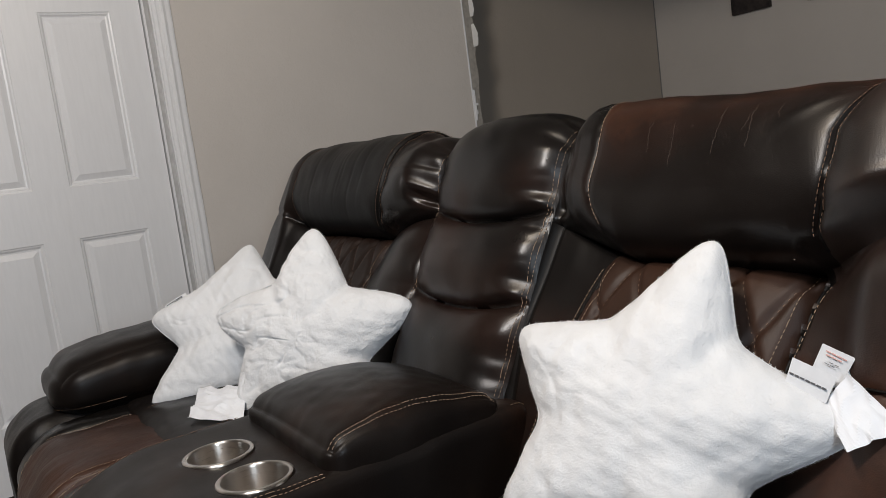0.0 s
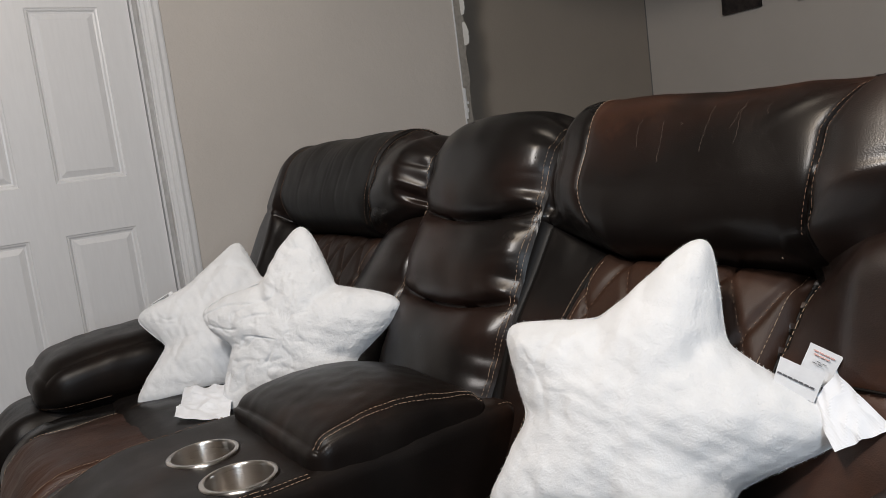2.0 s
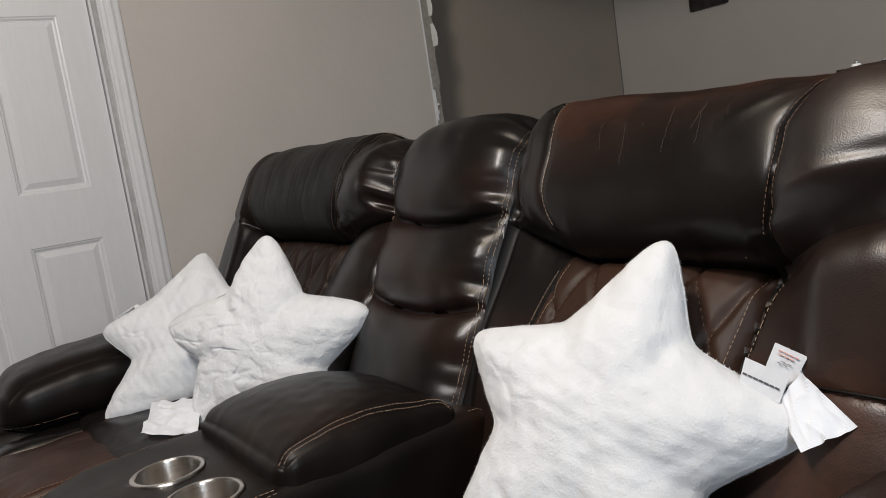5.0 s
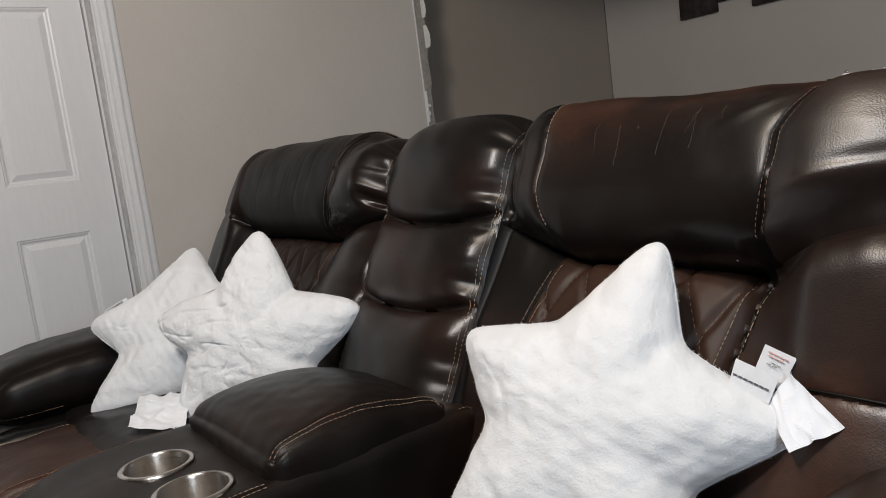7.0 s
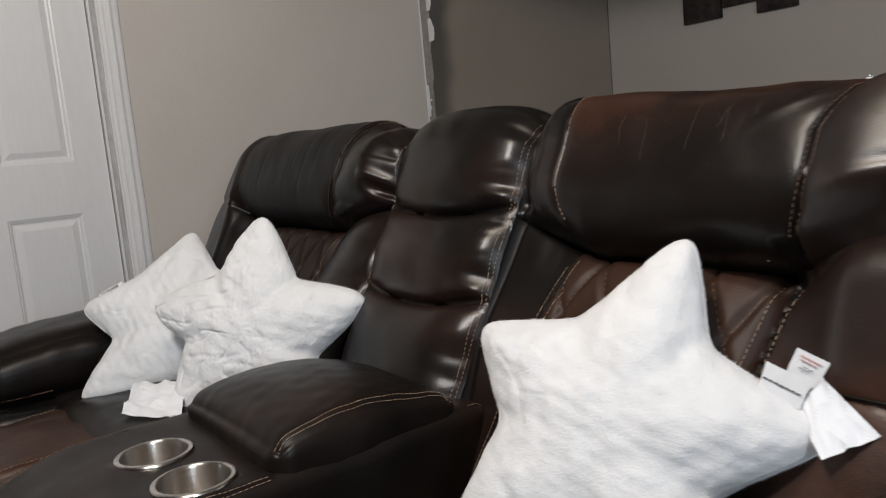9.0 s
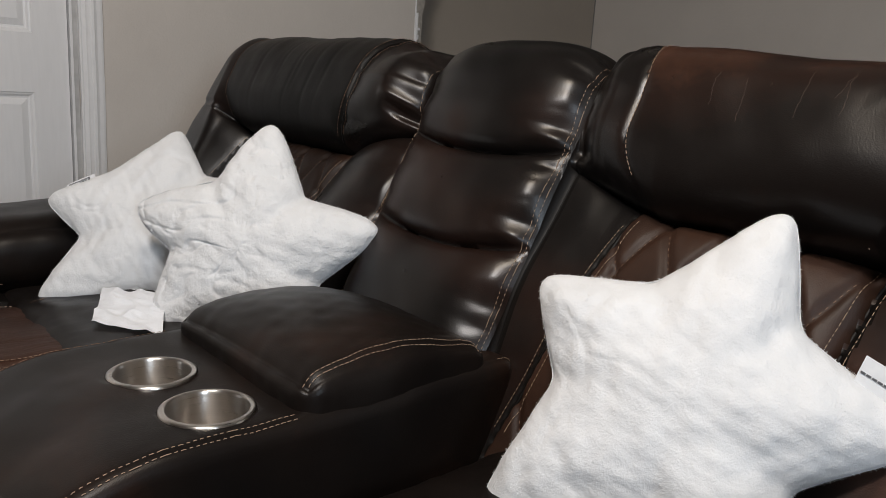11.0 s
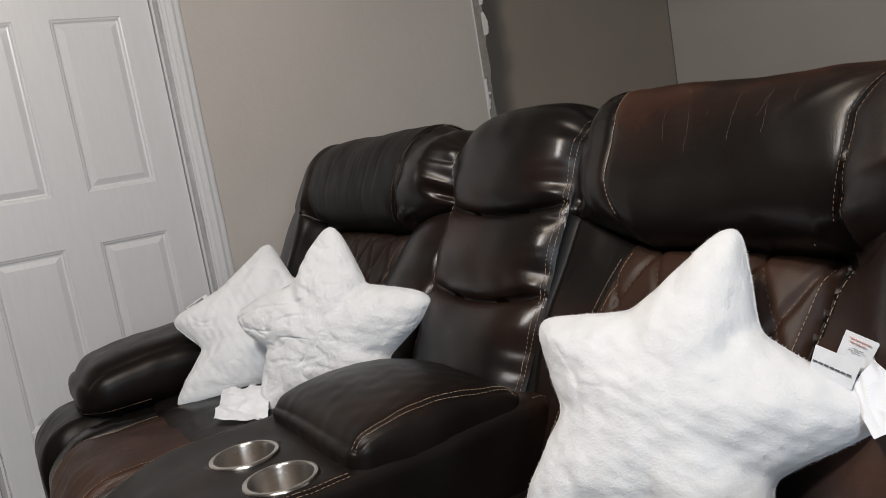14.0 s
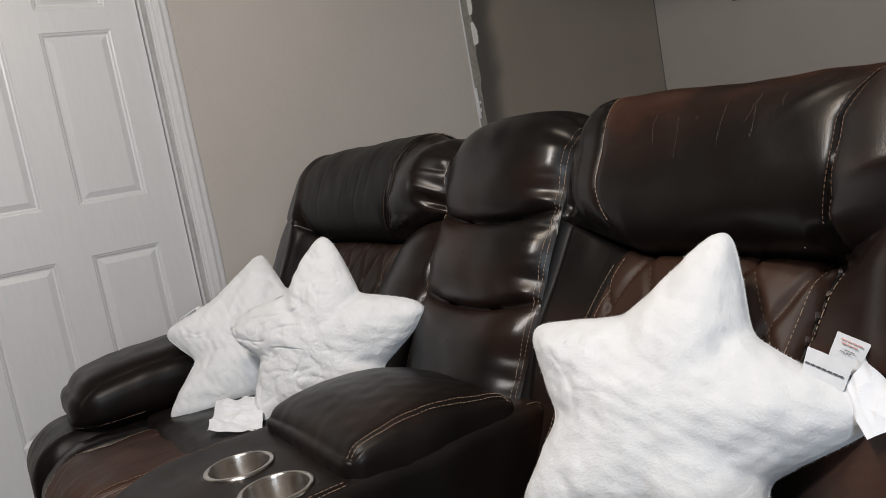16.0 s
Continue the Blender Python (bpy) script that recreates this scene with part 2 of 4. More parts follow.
def cushion(name, size, r, m, material, parent, rx=None, front=0.0, top=0.0, side=0.0, wrinkle=0.0025, pucker=0.0, stripes=0.0, bend=None, seed=1, step=0.012, label=""):
    """A stuffed piece: a box with round edges whose front (-y), top and sides bulge, with folds and puckered edges."""
    w, d, h = size
    n = [max(6, min(48, int(s / step))) for s in (w, d, h)]
    p, faces = cube_grid(*n)
    # closer points at the edges
    p = np.sign(p) * (1 - (1 - np.abs(p)) ** 1.25)
    half = np.array([w, d, h]) / 2
    q = p * half
    rv = np.array([rx or r, r, r])
    core = np.clip(q, -(half - rv), half - rv)
    dv = (q - core) / rv
    ln = np.linalg.norm(dv, axis=1, keepdims=True)
    nrm = dv / np.maximum(ln, 1e-9)
    q = core + nrm * np.minimum(1.0, ln) * rv
    out = lambda a, c: (np.clip(1 - p[:, a] ** 2, 0, 1) ** 0.85) * (np.clip(1 - p[:, c] ** 2, 0, 1) ** 0.85)
    q[:, 1] -= front * out(0, 2) * np.clip(-p[:, 1], 0, 1)
    q[:, 2] += top * out(0, 1) * np.clip(p[:, 2], 0, 1)
    q[:, 0] += side * out(1, 2) * p[:, 0]
    if pucker:
        tall = h > d
        edge = np.abs(p[:, 0]) ** 3.5
        along = q[:, 2] if tall else q[:, 1]
        line_p = np.stack([along, np.sign(p[:, 0]) * 0.3, 0 * along], 1)
        gather = np.abs(waves(line_p, 16, seed + 5)) - 0.6
        q[:, 1 if tall else 2] += (1 if tall else -1) * pucker * edge * gather
    if stripes:
        q[:, 1] += stripes * waves(q * np.array([1, 0.05, 0.12]), 38, seed + 3)
    q += nrm * (wrinkle * waves(q, 5.5, seed) + 0.35 * wrinkle * waves(q * np.array([1, 1, 0.4]), 24, seed + 9))[:, None]
    if bend:
        q = bend(q, p)
    mat = np.array(m)
    q = q @ mat[:3, :3].T + mat[:3, 3]
    base = sum(len(a) for a in SKIN_V)
    SKIN_V.append(q)
    SKIN_F.extend(tuple(i + base for i in f) for f in faces)
    return mesh_ob(name, q, faces, material, parent, label)


def tube(pts, radius, sides=5, closed=False):
    """Points of a tube along pts, and its faces."""
    pts = [Vector(p) for p in pts]
    vs, fs = [], []
    for i, p in enumerate(pts):
        t = (pts[min(i + 1, len(pts) - 1)] - pts[max(i - 1, 0)]).normalized()
        a = t.cross(Vector((0.31, 0.21, 0.93))).normalized()
        c = t.cross(a)
        for k in range(sides):
            ang = 2 * math.pi * k / sides
            vs.append(p + radius * (math.cos(ang) * a + math.sin(ang) * c))
    for i in range(len(pts) - 1):
        for k in range(sides):
            k2 = (k + 1) % sides
            fs.append((i * sides + k, i * sides + k2, (i + 1) * sides + k2, (i + 1) * sides + k))
    return vs, fs

# ---- the room ----
WX = -2.85          # face of the wall with the door
WEND = 2.394        # where it ends
RX, FY = -3.30, 4.22  # recessed wall, far wall
EAST, SOUTH, HIGH = 2.30, -4.60, 2.45
D0, D1, DTOP = 0.145, 0.948, 2.032    # door leaf


def structure(name, boxes, material, label, category="wall", bevel=0.0):
    bm = bmesh.new()
    for lo, hi in boxes:
        box(bm, lo, hi, bevel)
    ob = part(name, bm, material, None)
    return tagged(ob, label, category, kind="structure")


structure("floor", [((RX - 0.3, SOUTH - 0.2, -0.1), (EAST + 0.2, FY + 0.2, 0.0))], FLOOR, "brown wood-look floor beside the white door", "floor")
structure("ceiling", [((RX - 0.3, SOUTH - 0.2, HIGH), (EAST + 0.2, FY + 0.2, HIGH + 0.1))], CEILING, "plain greige ceiling over the room", "ceiling")
structure("wall_west", [((WX - 0.12, SOUTH, 0), (WX, D0 - 0.03, HIGH)), ((WX - 0.12, D1 + 0.03, 0), (WX, WEND, HIGH)),
                        ((WX - 0.12, D0 - 0.03, DTOP + 0.03), (WX, D1 + 0.03, HIGH))], WALL, "greige painted wall with orange-peel texture round the door")
structure("wall_recess", [((RX - 0.12, WEND - 0.5, 0), (RX, FY, HIGH)), ((RX, WEND - 0.52, 0), (WX - 0.12, WEND - 0.42, HIGH))], RECESS_SHADE, "recessed wall with its shade put into a darker taupe colour")
structure("wall_north", [((RX - 0.12, FY, 0), (EAST, FY + 0.12, HIGH))], WALL, "greige far wall with canvas prints")
# both out of view; their dark colour is added to shape the reflected light
structure("wall_east", [((EAST, SOUTH, 0), (EAST + 0.12, FY + 0.12, HIGH))], UNSEEN_WALL, "unseen closing wall, made dark brown to dim reflections in the leather")
structure("wall_south", [((WX - 0.12, SOUTH - 0.12, 0), (EAST + 0.12, SOUTH, HIGH))], UNSEEN_WALL, "unseen closing wall, made dark brown to dim reflections in the leather")
# added beam, out of view: keeps lamp light off the upper far end
structure("added_shade_beam", [((WX, 1.80, 2.05), (EAST, 2.05, HIGH))], WALL, "unseen beam added to shade the far end of the room")
structure("wall_behind_door", [((WX - 0.5, D0 - 0.4, 0), (WX - 0.4, D1 + 0.4, HIGH))], WALL, "plain wall behind the closed door")

# rough end of the wall: raw board, torn paper, metal plate
end = empty("wall_end_trim", (WX, WEND, 0))
tagged(end, "rough unpainted wall end with torn paper edge", "trim", kind="structure")
bm = bmesh.new()
zs = [i * HIGH / 60 for i in range(61)]
g = random.Random(4)
rows = []
for z in zs:
    j = g.uniform(-0.006, 0.006)
    w = 0.050 + 0.020 * (z - 1.1) + j
    rows.append([bm.verts.new((WX - 0.012, WEND - 0.02, z)), bm.verts.new((WX - 0.004, WEND + 0.002, z)), bm.verts.new((WX - 0.014, WEND + w, z)), bm.verts.new((WX - 0.09, WEND + w, z)), bm.verts.new((WX - 0.10, WEND - 0.02, z))])
for a, c in zip(rows, rows[1:]):
    for k in range(4):
        bm.faces.new((a[k], a[k + 1], c[k + 1], c[k]))
part("raw_board", bm, RAW_BOARD, end, "bare grey-brown plasterboard edge")
bm = bmesh.new()
box(bm, (WX - 0.004, WEND - 0.004, 0), (WX + 0.003, WEND + 0.003, HIGH), 0.001)
part("corner_bead", bm, TRIM_PAINT, end, "thin white metal corner bead")


def torn_flap(z0, z1, w, seed):
    bm = bmesh.new()
    g = random.Random(seed)
    a, c = [], []
    for i in range(9):
        f = i / 8
        z = z0 + (z1 - z0) * f
        ww = w * math.sin(math.pi * min(1, 0.12 + f * 0.85)) ** 0.7 * g.uniform(0.75, 1.1)
        a.append(bm.verts.new((WX - 0.013, WEND + 0.050, z)))
        c.append(bm.verts.new((WX - 0.010 + ww * 0.35, WEND + 0.058 + ww, z + g.uniform(-0.006, 0.006))))
    for i in range(8):
        bm.faces.new((a[i], a[i + 1], c[i + 1], c[i]))
    ob = part("torn_flap", bm, TORN_PAPER, end, "torn white paper flap")
    s = ob.modifiers.new("thick", "SOLIDIFY")
    s.thickness = 0.0015


torn_flap(1.47, 1.575, 0.020, 1)
torn_flap(1.61, 1.72, 0.014, 2)
torn_flap(1.78, 1.88, 0.02, 3)
bm = bmesh.new()
box(bm, (WX - 0.002, WEND + 0.003, 1.125), (WX + 0.006, WEND + 0.012, 1.27), 0.001)
box(bm, (WX - 0.002, WEND + 0.010, 1.195), (WX + 0.006, WEND + 0.024, 1.207), 0.001)
box(bm, (WX - 0.002, WEND + 0.010, 1.155), (WX + 0.006, WEND + 0.018, 1.175), 0.001)
part("strike_plate", bm, TRIM_PAINT, end, "small white painted strike plate")

# corner strip of the far wall
structure("trim_corner", [((RX, FY - 0.005, 0), (RX + 0.005, FY, HIGH))], GAP, "thin dark joint in the wall corner", "trim")

# ---- the door ----
door = empty("door_1", (WX, D0, 0))
tagged(door, "closed white six-panel interior door", "door", kind="structure")
FACE = WX - 0.012
px = [(D0, D0 + 0.103), (0.247, 0.487), (0.487, 0.603), (0.603, 0.843), (0.843, D1)]
pz = [(0.012, 0.252), (0.252, 0.861), (0.861, 1.046), (1.046, 1.656), (1.656, 1.735), (1.735, 1.915), (1.915, DTOP)]
bm = bmesh.new()
for i, (y0, y1) in enumerate(px):
    for k, (z0, z1) in enumerate(pz):
        if i in (1, 3) and k in (1, 3, 5):
            rings = []
            for inset, depth in ((0, 0), (0.003, 0.003), (0.008, 0.0045), (0.014, 0.0105), (0.020, 0.0115), (0.022, 0.0100), (0.038, 0.0034), (0.0405, 0.0025)):
                rings.append([bm.verts.new((FACE - depth, y, z)) for y, z in ((y0 + inset, z0 + inset), (y1 - inset, z0 + inset), (y1 - inset, z1 - inset), (y0 + inset, z1 - inset))])
            for a, c in zip(rings, rings[1:]):
                for e in range(4):
                    bm.faces.new((a[e], a[(e + 1) % 4], c[(e + 1) % 4], c[e]))
            bm.faces.new(rings[-1])
        else:
            bm.faces.new([bm.verts.new((FACE, y, z)) for y, z in ((y0, z0), (y1, z0), (y1, z1), (y0, z1))])
bmesh.ops.remove_doubles(bm, verts=bm.verts, dist=0.0002)
# edges and back of the leaf
bk = FACE - 0.035
ring = [(D0, 0.012), (D1, 0.012), (D1, DTOP), (D0, DTOP)]
fv = [bm.verts.new((FACE, y, z)) for y, z in ring]
bv = [bm.verts.new((bk, y, z)) for y, z in ring]
for e in range(4):
    bm.faces.new((fv[e], fv[(e + 1) % 4], bv[(e + 1) % 4], bv[e]))
bm.faces.new(bv)
leaf = part("leaf", bm, DOOR_PAINT, door, "white moulded door leaf with recessed panels")

# frame: jamb, stop, moulded casing
frame_ob = empty("door_frame", (WX, D1, 0))
tagged(frame_ob, "glossy white moulded door casing with chips", "door frame", kind="structure")


def upright(name, prof, z0, z1, material, flip=False, label="", wob=0.0):
    """A profile (x out of the wall, y along it) drawn up the wall."""
    bm = bmesh.new()
    rows = []
    n = 30
    for i in range(n + 1):
        z = z0 + (z1 - z0) * i / n
        o = wob * math.sin(z * 9) + wob * 0.6 * math.sin(z * 23 + 1)
        rows.append([bm.verts.new((WX + x, (D0 + D1 - y if flip else y) + o, z)) for x, y in prof])
    for a, c in zip(rows, rows[1:]):
        for k in range(len(prof) - 1):
            bm.faces.new((a[k], a[k + 1], c[k + 1], c[k]))
    return part(name, bm, material, frame_ob, label)


for fl in (False, True):
    upright("jamb", [(-0.11, 0.952), (0.002, 0.952), (0.002, 0.960), (-0.006, 0.961)], 0, DTOP + 0.02, TRIM_PAINT, fl, "white jamb edge")
    upright("reveal", [(-0.006, 0.961), (-0.006, 0.977)], 0, DTOP + 0.02, REVEAL_SHADE, fl, "reveal beside the jamb, its shade painted in grey")
    upright("casing", [(-0.006, 0.9770), (0.010, 0.9780), (0.013, 0.9820), (0.011, 0.9870), (0.0145, 0.9920), (0.018, 0.9970), (0.0165, 1.0030), (0.0165, 1.0110), (0.020, 1.0150),
                       (0.0205, 1.0230), (0.018, 1.0270), (0.015, 1.0330), (0.014, 1.0450), (0.011, 1.0530), (-0.002, 1.0545)], 0, DTOP + 0.09, TRIM_PAINT, fl, "white moulded casing", 0.0007)
bm = bmesh.new()
box(bm, (WX - 0.002, D0 - 0.004, DTOP + 0.02), (WX + 0.016, D1 + 0.036, DTOP + 0.09), 0.004)
part("head_casing", bm, TRIM_PAINT, frame_ob)
bm = bmesh.new()
box(bm, (WX - 0.060, D0 - 0.0060, 0), (FACE - 0.001, D0 - 0.0004, DTOP), 0.0005)
part("door_stop", bm, TRIM_PAINT, frame_ob)
bm = bmesh.new()
for z in (0.25, 1.80):
    box(bm, (FACE + 0.001, 0.9495, z), (FACE + 0.007, 0.9515, z + 0.09), 0.0006)
part("hinge", bm, TRIM_PAINT, frame_ob, "white painted hinge edge")
bm = bmesh.new()
box(bm, (WX, D1 + 0.1145, 0), (WX + 0.013, WEND, 0.085), 0.003)
box(bm, (WX, SOUTH, 0), (WX + 0.013, D0 - 0.1145, 0.085), 0.003)
tagged(part("baseboard", bm, TRIM_PAINT, None), "white painted baseboard", "baseboard", kind="structure")

# ---- canvas prints ----
for i, (x0, x1, z0, z1) in enumerate(((-2.711, -2.472, 1.556, 2.02), (-2.458, -2.262, 1.606, 2.12), (-2.252, -2.030, 1.538, 2.20), (-2.016, -1.82, 1.59, 2.12), (-1.806, -1.585, 1.545, 2.02))):
    bm = bmesh.new()
    box(bm, (x0, FY - 0.032, z0), (x1, FY - 0.002, z1), 0.003)
    tagged(part("canvas_print", bm, CANVAS, None), "dark stretched canvas print on the far wall", "wall art", "staggered canvas prints")

# ---- the loveseat ----
sofa = empty("reclining_loveseat", (-1.095, 0.8, 0))
tagged(sofa, "dark brown leather reclining loveseat with centre console", "sofa")
# backrest: one upholstered skin over an incline that rolls over at the top, cut into panels along its seams
INC = math.radians(28)
Z_LOW, Z_ARC, R_ARC = 0.42, 0.957, 0.055
XL, XM0, XM1, XR = -2.205, -1.292, -0.898, -0.165


def seam_y(z):
    return 0.985 + 0.53 * (z - 0.57)


SPLIT = (0.615, 0.678)    # seam across the outer lower wing of each seat


def cap(t):
    return np.sqrt(np.clip(1 - (1 - np.clip(t, 0, 1)) ** 2, 0, 1))


def ease(t):
    t = np.clip(t, 0, 1)
    return t * t * (3 - 2 * t)


def groove(d, depth, width):
    return depth * (1 - cap(np.abs(d) / width))


def bump_row(v, scale, seed):
    return np.abs(waves(np.stack([v.ravel(), 0.3 + 0 * v.ravel(), 0 * v.ravel()], 1), scale, seed)).reshape(v.shape)


# seams, as x at a height z along the back
def head_l(seat, z):
    return (-0.786 - 0.024 * np.clip((z - 0.97) / 0.1, 0, 1) if seat else -2.045) + 0.045 * np.clip((0.90 - z) / 0.09, 0, 1) ** 2


def head_r(seat, z):
    return (-0.372 if seat else -1.478) - (0.034 if seat else 0.045) * np.clip((0.92 - z) / 0.12, 0, 1) ** 2 + (0.42 if seat else 0.25) * np.clip(z - 0.945, 0, 0.2)


def pad_l(seat, z):
    return (-0.762 if seat else -1.965) - 0.22 * (0.80 - z)


def pad_r(seat, z):
    return (-0.424 if seat else -1.505) - (0.15 if seat else 0.30) * (0.80 - z)


def crease(seat, x):
    if seat:
        return np.interp(x, (-0.90, -0.80, -0.72, -0.42, -0.30, -0.10), (0.848, 0.822, 0.804, 0.812, 0.842, 0.892))
    return np.interp(x, (-2.17, -2.05, -1.95, -1.52, -1.42, -1.29), (0.852, 0.835, 0.818, 0.814, 0.842, 0.868))


def seat_offset(seat, X, Z):
    """How far the skin stands off the incline at one seat."""
    head, rub = (0.084, 0.0) if seat else (0.078, 0.016)
    deep_up = np.interp(X, (XM1, -0.78, XR), (-0.022, -0.046, -0.046)) if seat else -0.026 + 0 * X
    deep_low = np.interp(X, (XM1, -0.76, -0.52, -0.36, XR), (-0.022, -0.034, -0.062, -0.098, -0.104)) if seat else np.interp(X, (-2.20, -2.07, -1.97, XM0), (0.060, 0.046, -0.022, -0.022))
    zb = crease(seat, X)
    hl, hr, pl, pr = head_l(seat, Z), head_r(seat, Z), pad_l(seat, Z), pad_r(seat, Z)
    mid_u = np.clip((X - (hl + hr) / 2) / ((hr - hl) / 2), -1, 1)
    # above the crease
    soft_edge = ease((X - hr) / 0.07) * seat
    rise = np.sin(np.clip((Z - zb) / 0.045, 0, 1) * math.pi / 2) * soft_edge + cap((Z - zb) / 0.085) * (1 - soft_edge)
    up = head * rise + 0.003 * (1 - mid_u ** 4) * np.clip((Z - zb) / 0.1, 0, 1)
    fade = ease((1.062 - Z) / 0.08) if seat else np.clip((1.03 - Z) / 0.09, 0, 1)
    wing = np.where(X > hr, -(0.015 if seat else 0.018) * (1 - fade) * np.clip((X - hr) / 0.05, 0, 1) - 0.008 + fade * (0.034 if seat else 0.018) * np.sin(np.clip((X - hr) / ((XR if seat else XM0) - hr), 0, 1) ** (0.65 if seat else 1.0) * math.pi), 0)
    up += wing - np.where(X < hl, 0.016 * np.clip((hl - X) / 0.05, 0, 1), 0)
    if seat:
        up += np.clip((Z - 0.94) / 0.09, 0, 1) * (0.014 * np.clip((-0.60 - X) / 0.2, 0, 1) - 0.011 * np.clip((X + 0.60) / 0.22, 0, 1))
    up -= groove(X - hl, 0.008, 0.020) + groove(X - hr, 0.008, 0.013) + (0.006 * np.exp(-np.clip(hr - X, 0, 1) / 0.010) * (X < hr) if seat else 0)
    # below it
    low = np.where(X < pl, (0.002 if seat else 0.018) * np.sin(np.clip((pl - X) / 0.13, 0, 1) * math.pi * 0.8), 0)
    low += np.where(X > pr, 0.034 * np.sin(np.clip((X - pr) / ((XR if seat else XM0) - pr), 0, 1) * math.pi * 0.85), 0)
    if seat:   # the outer wing rises forward to its fold
        low += np.where(X > pr, 0.080 * ease((Z - 0.64) / 0.19) * ease((X - pr) / 0.12), 0)
    in_pad = (X > pl) & (X < pr)
    low += np.where(in_pad, 0.006 + 0.010 * (1 - np.clip((X - (pl + pr) / 2) / 0.17, -1, 1) ** 2), 0)
    low -= groove(X - pl, 0.006 if seat else 0.015, 0.007 if seat else 0.020) + groove(X - pr, 0.017, 0.022)
    low += 0.018 * np.exp(-((Z - 0.66) / 0.09) ** 2)
    low -= np.where(X > pr, groove(Z - SPLIT[seat], 0.010, 0.030), 0)
    outer = (X > pr) & (seat == 1)
    low -= np.where(outer, 0.024 * (1 - np.sin(np.clip((zb - Z) / 0.055, 0, 1) * math.pi / 2)), np.where((X < pl) & (seat == 1), 0.006 + 0.024 * ease((X - XM1) / 0.10), 0.030) * (1 - cap((zb - Z) / np.where((X < pl) & (seat == 1), 0.09, 0.055))))
    for sgn in (1, -1):
        t = (X + sgn * 0.52 * (Z - 0.8)) / 0.088
        low -= np.where(in_pad, 0.0060 * np.exp(-((t - np.round(t)) * 0.088 / 0.007) ** 2), 0)
    gather = bump_row(X, 17, 5 + seat) - 0.5
    low += 0.0050 * gather * np.exp(-np.abs(zb - Z) / 0.035) * np.where(in_pad, 0.4, np.where(X > pr, 0.35, 0.3))
    if seat:   # short tucks gathered against the pad's inner seam
        low += 0.0022 * (bump_row(Z + 0.6 * X, 15, 51) - 0.55) * np.exp(-np.abs(pl - X) / 0.03) * (X < pl) * np.clip((pl - X) / 0.01, 0, 1) * np.clip((Z - 0.745) / 0.04, 0, 1)
    up += np.where((X > hr), 0.006 * (bump_row(Z, 15, 8) - 0.5) * np.exp(-np.abs(X - hr) / 0.05), 0)
    if not seat:
        inner = np.exp(-(XM0 - X) / 0.045) * np.clip((XM0 - X) / 0.016, 0, 1)
        up += 0.010 * (bump_row(Z, 14, 21) - 0.6) * inner
        low += 0.010 * (bump_row(Z, 13, 22) - 0.6) * inner
        # a deep fold at the inner wing
        fold = np.abs(Z - 0.885 - 0.10 * np.clip(-1.30 - X, 0, 0.05)) / 0.010
        up -= np.where(X > -1.37, 0.018 * np.exp(-fold ** 2) * np.clip((X + 1.37) / 0.03, 0, 1), 0)
        lip = (Z - 0.903 - 0.10 * np.clip(-1.30 - X, 0, 0.05)) / 0.011
        up += np.where(X > -1.38, 0.011 * np.exp(-lip ** 2) * np.clip((X + 1.38) / 0.03, 0, 1) * np.clip((XM0 - X) / 0.012, 0, 1), 0)
        for xc, zt, zl in ((-1.90, 0.94, 0.07), (-1.80, 0.98, 0.05), (-1.735, 0.93, 0.09), (-1.715, 0.96, 0.05), (-1.655, 0.92, 0.08), (-1.60, 0.95, 0.07)):
            up -= 0.0009 * np.exp(-((X - xc - 0.25 * (Z - 0.9) ** 2 - 0.05 * (Z - 0.9)) / 0.0055) ** 2) * np.exp(-((Z - zt) / zl) ** 2)
        up += np.where((X > hl) & (X < hr), 0.0003 * (bump_row(X + 0.02 * np.sin(Z * 9), 19, 30) - 0.6), 0)
        low += np.where(in_pad, 0.0016 * (bump_row(X, 40, 33) - 0.6), 0)
    else:
        # broad soft folds on the outer wing
        for zc, tilt in ((0.886, 0.25), (0.910, 0.18)):
            up -= np.where(X > -0.34, 0.005 * np.exp(-((Z - zc - tilt * (X + 0.2)) / 0.009) ** 2) * np.clip((X + 0.34) / 0.1, 0, 1), 0)
        # a fold drawn up from the head seam to the top
        up += np.where(X < hr, 0.0030 * np.exp(-((Z - 0.985 - 0.55 * (X + 0.40)) / 0.010) ** 2) * np.clip((X + 0.47) / 0.06, 0, 1), 0)
    if not seat:   # the outer side runs straight up past the crease
        side_w = np.clip((-2.035 - X) / 0.03, 0, 1)
        plain_side = 0.060 - 0.004 * np.exp(-((Z - 0.852) / 0.006) ** 2) + 0 * X
        low = low * (1 - side_w) + (plain_side - deep_low) * side_w
        up = up * (1 - side_w) + (plain_side - deep_up) * side_w
    turn = np.where(outer, ease((Z - zb + 0.018) / 0.036), Z > zb)
    off = (deep_up + up) * turn + (deep_low + low) * (1 - turn)
    # round the outer ends
    if seat:
        off -= 0.09 * (1 - cap((XR - X) / 0.06))
    else:
        off -= 0.09 * (1 - cap((X - XL - 0.35 * np.clip(Z - 0.80, 0, 0.3)) / 0.075))
    side = (X - XM1) if seat else (XM0 - X)
    off -= groove(side, 0.008 if seat else 0.012, 0.014 if seat else 0.024)
    # above the crease both seats fall away to the centre back's seams
    off -= (0.042 if seat else 0.028) * (1 - ease(side / (0.060 if seat else 0.080))) * ease((Z - zb) / 0.03) * ease((1.09 - Z) / 0.08)
    return off + rub * cap((Z - zb) / 0.2)


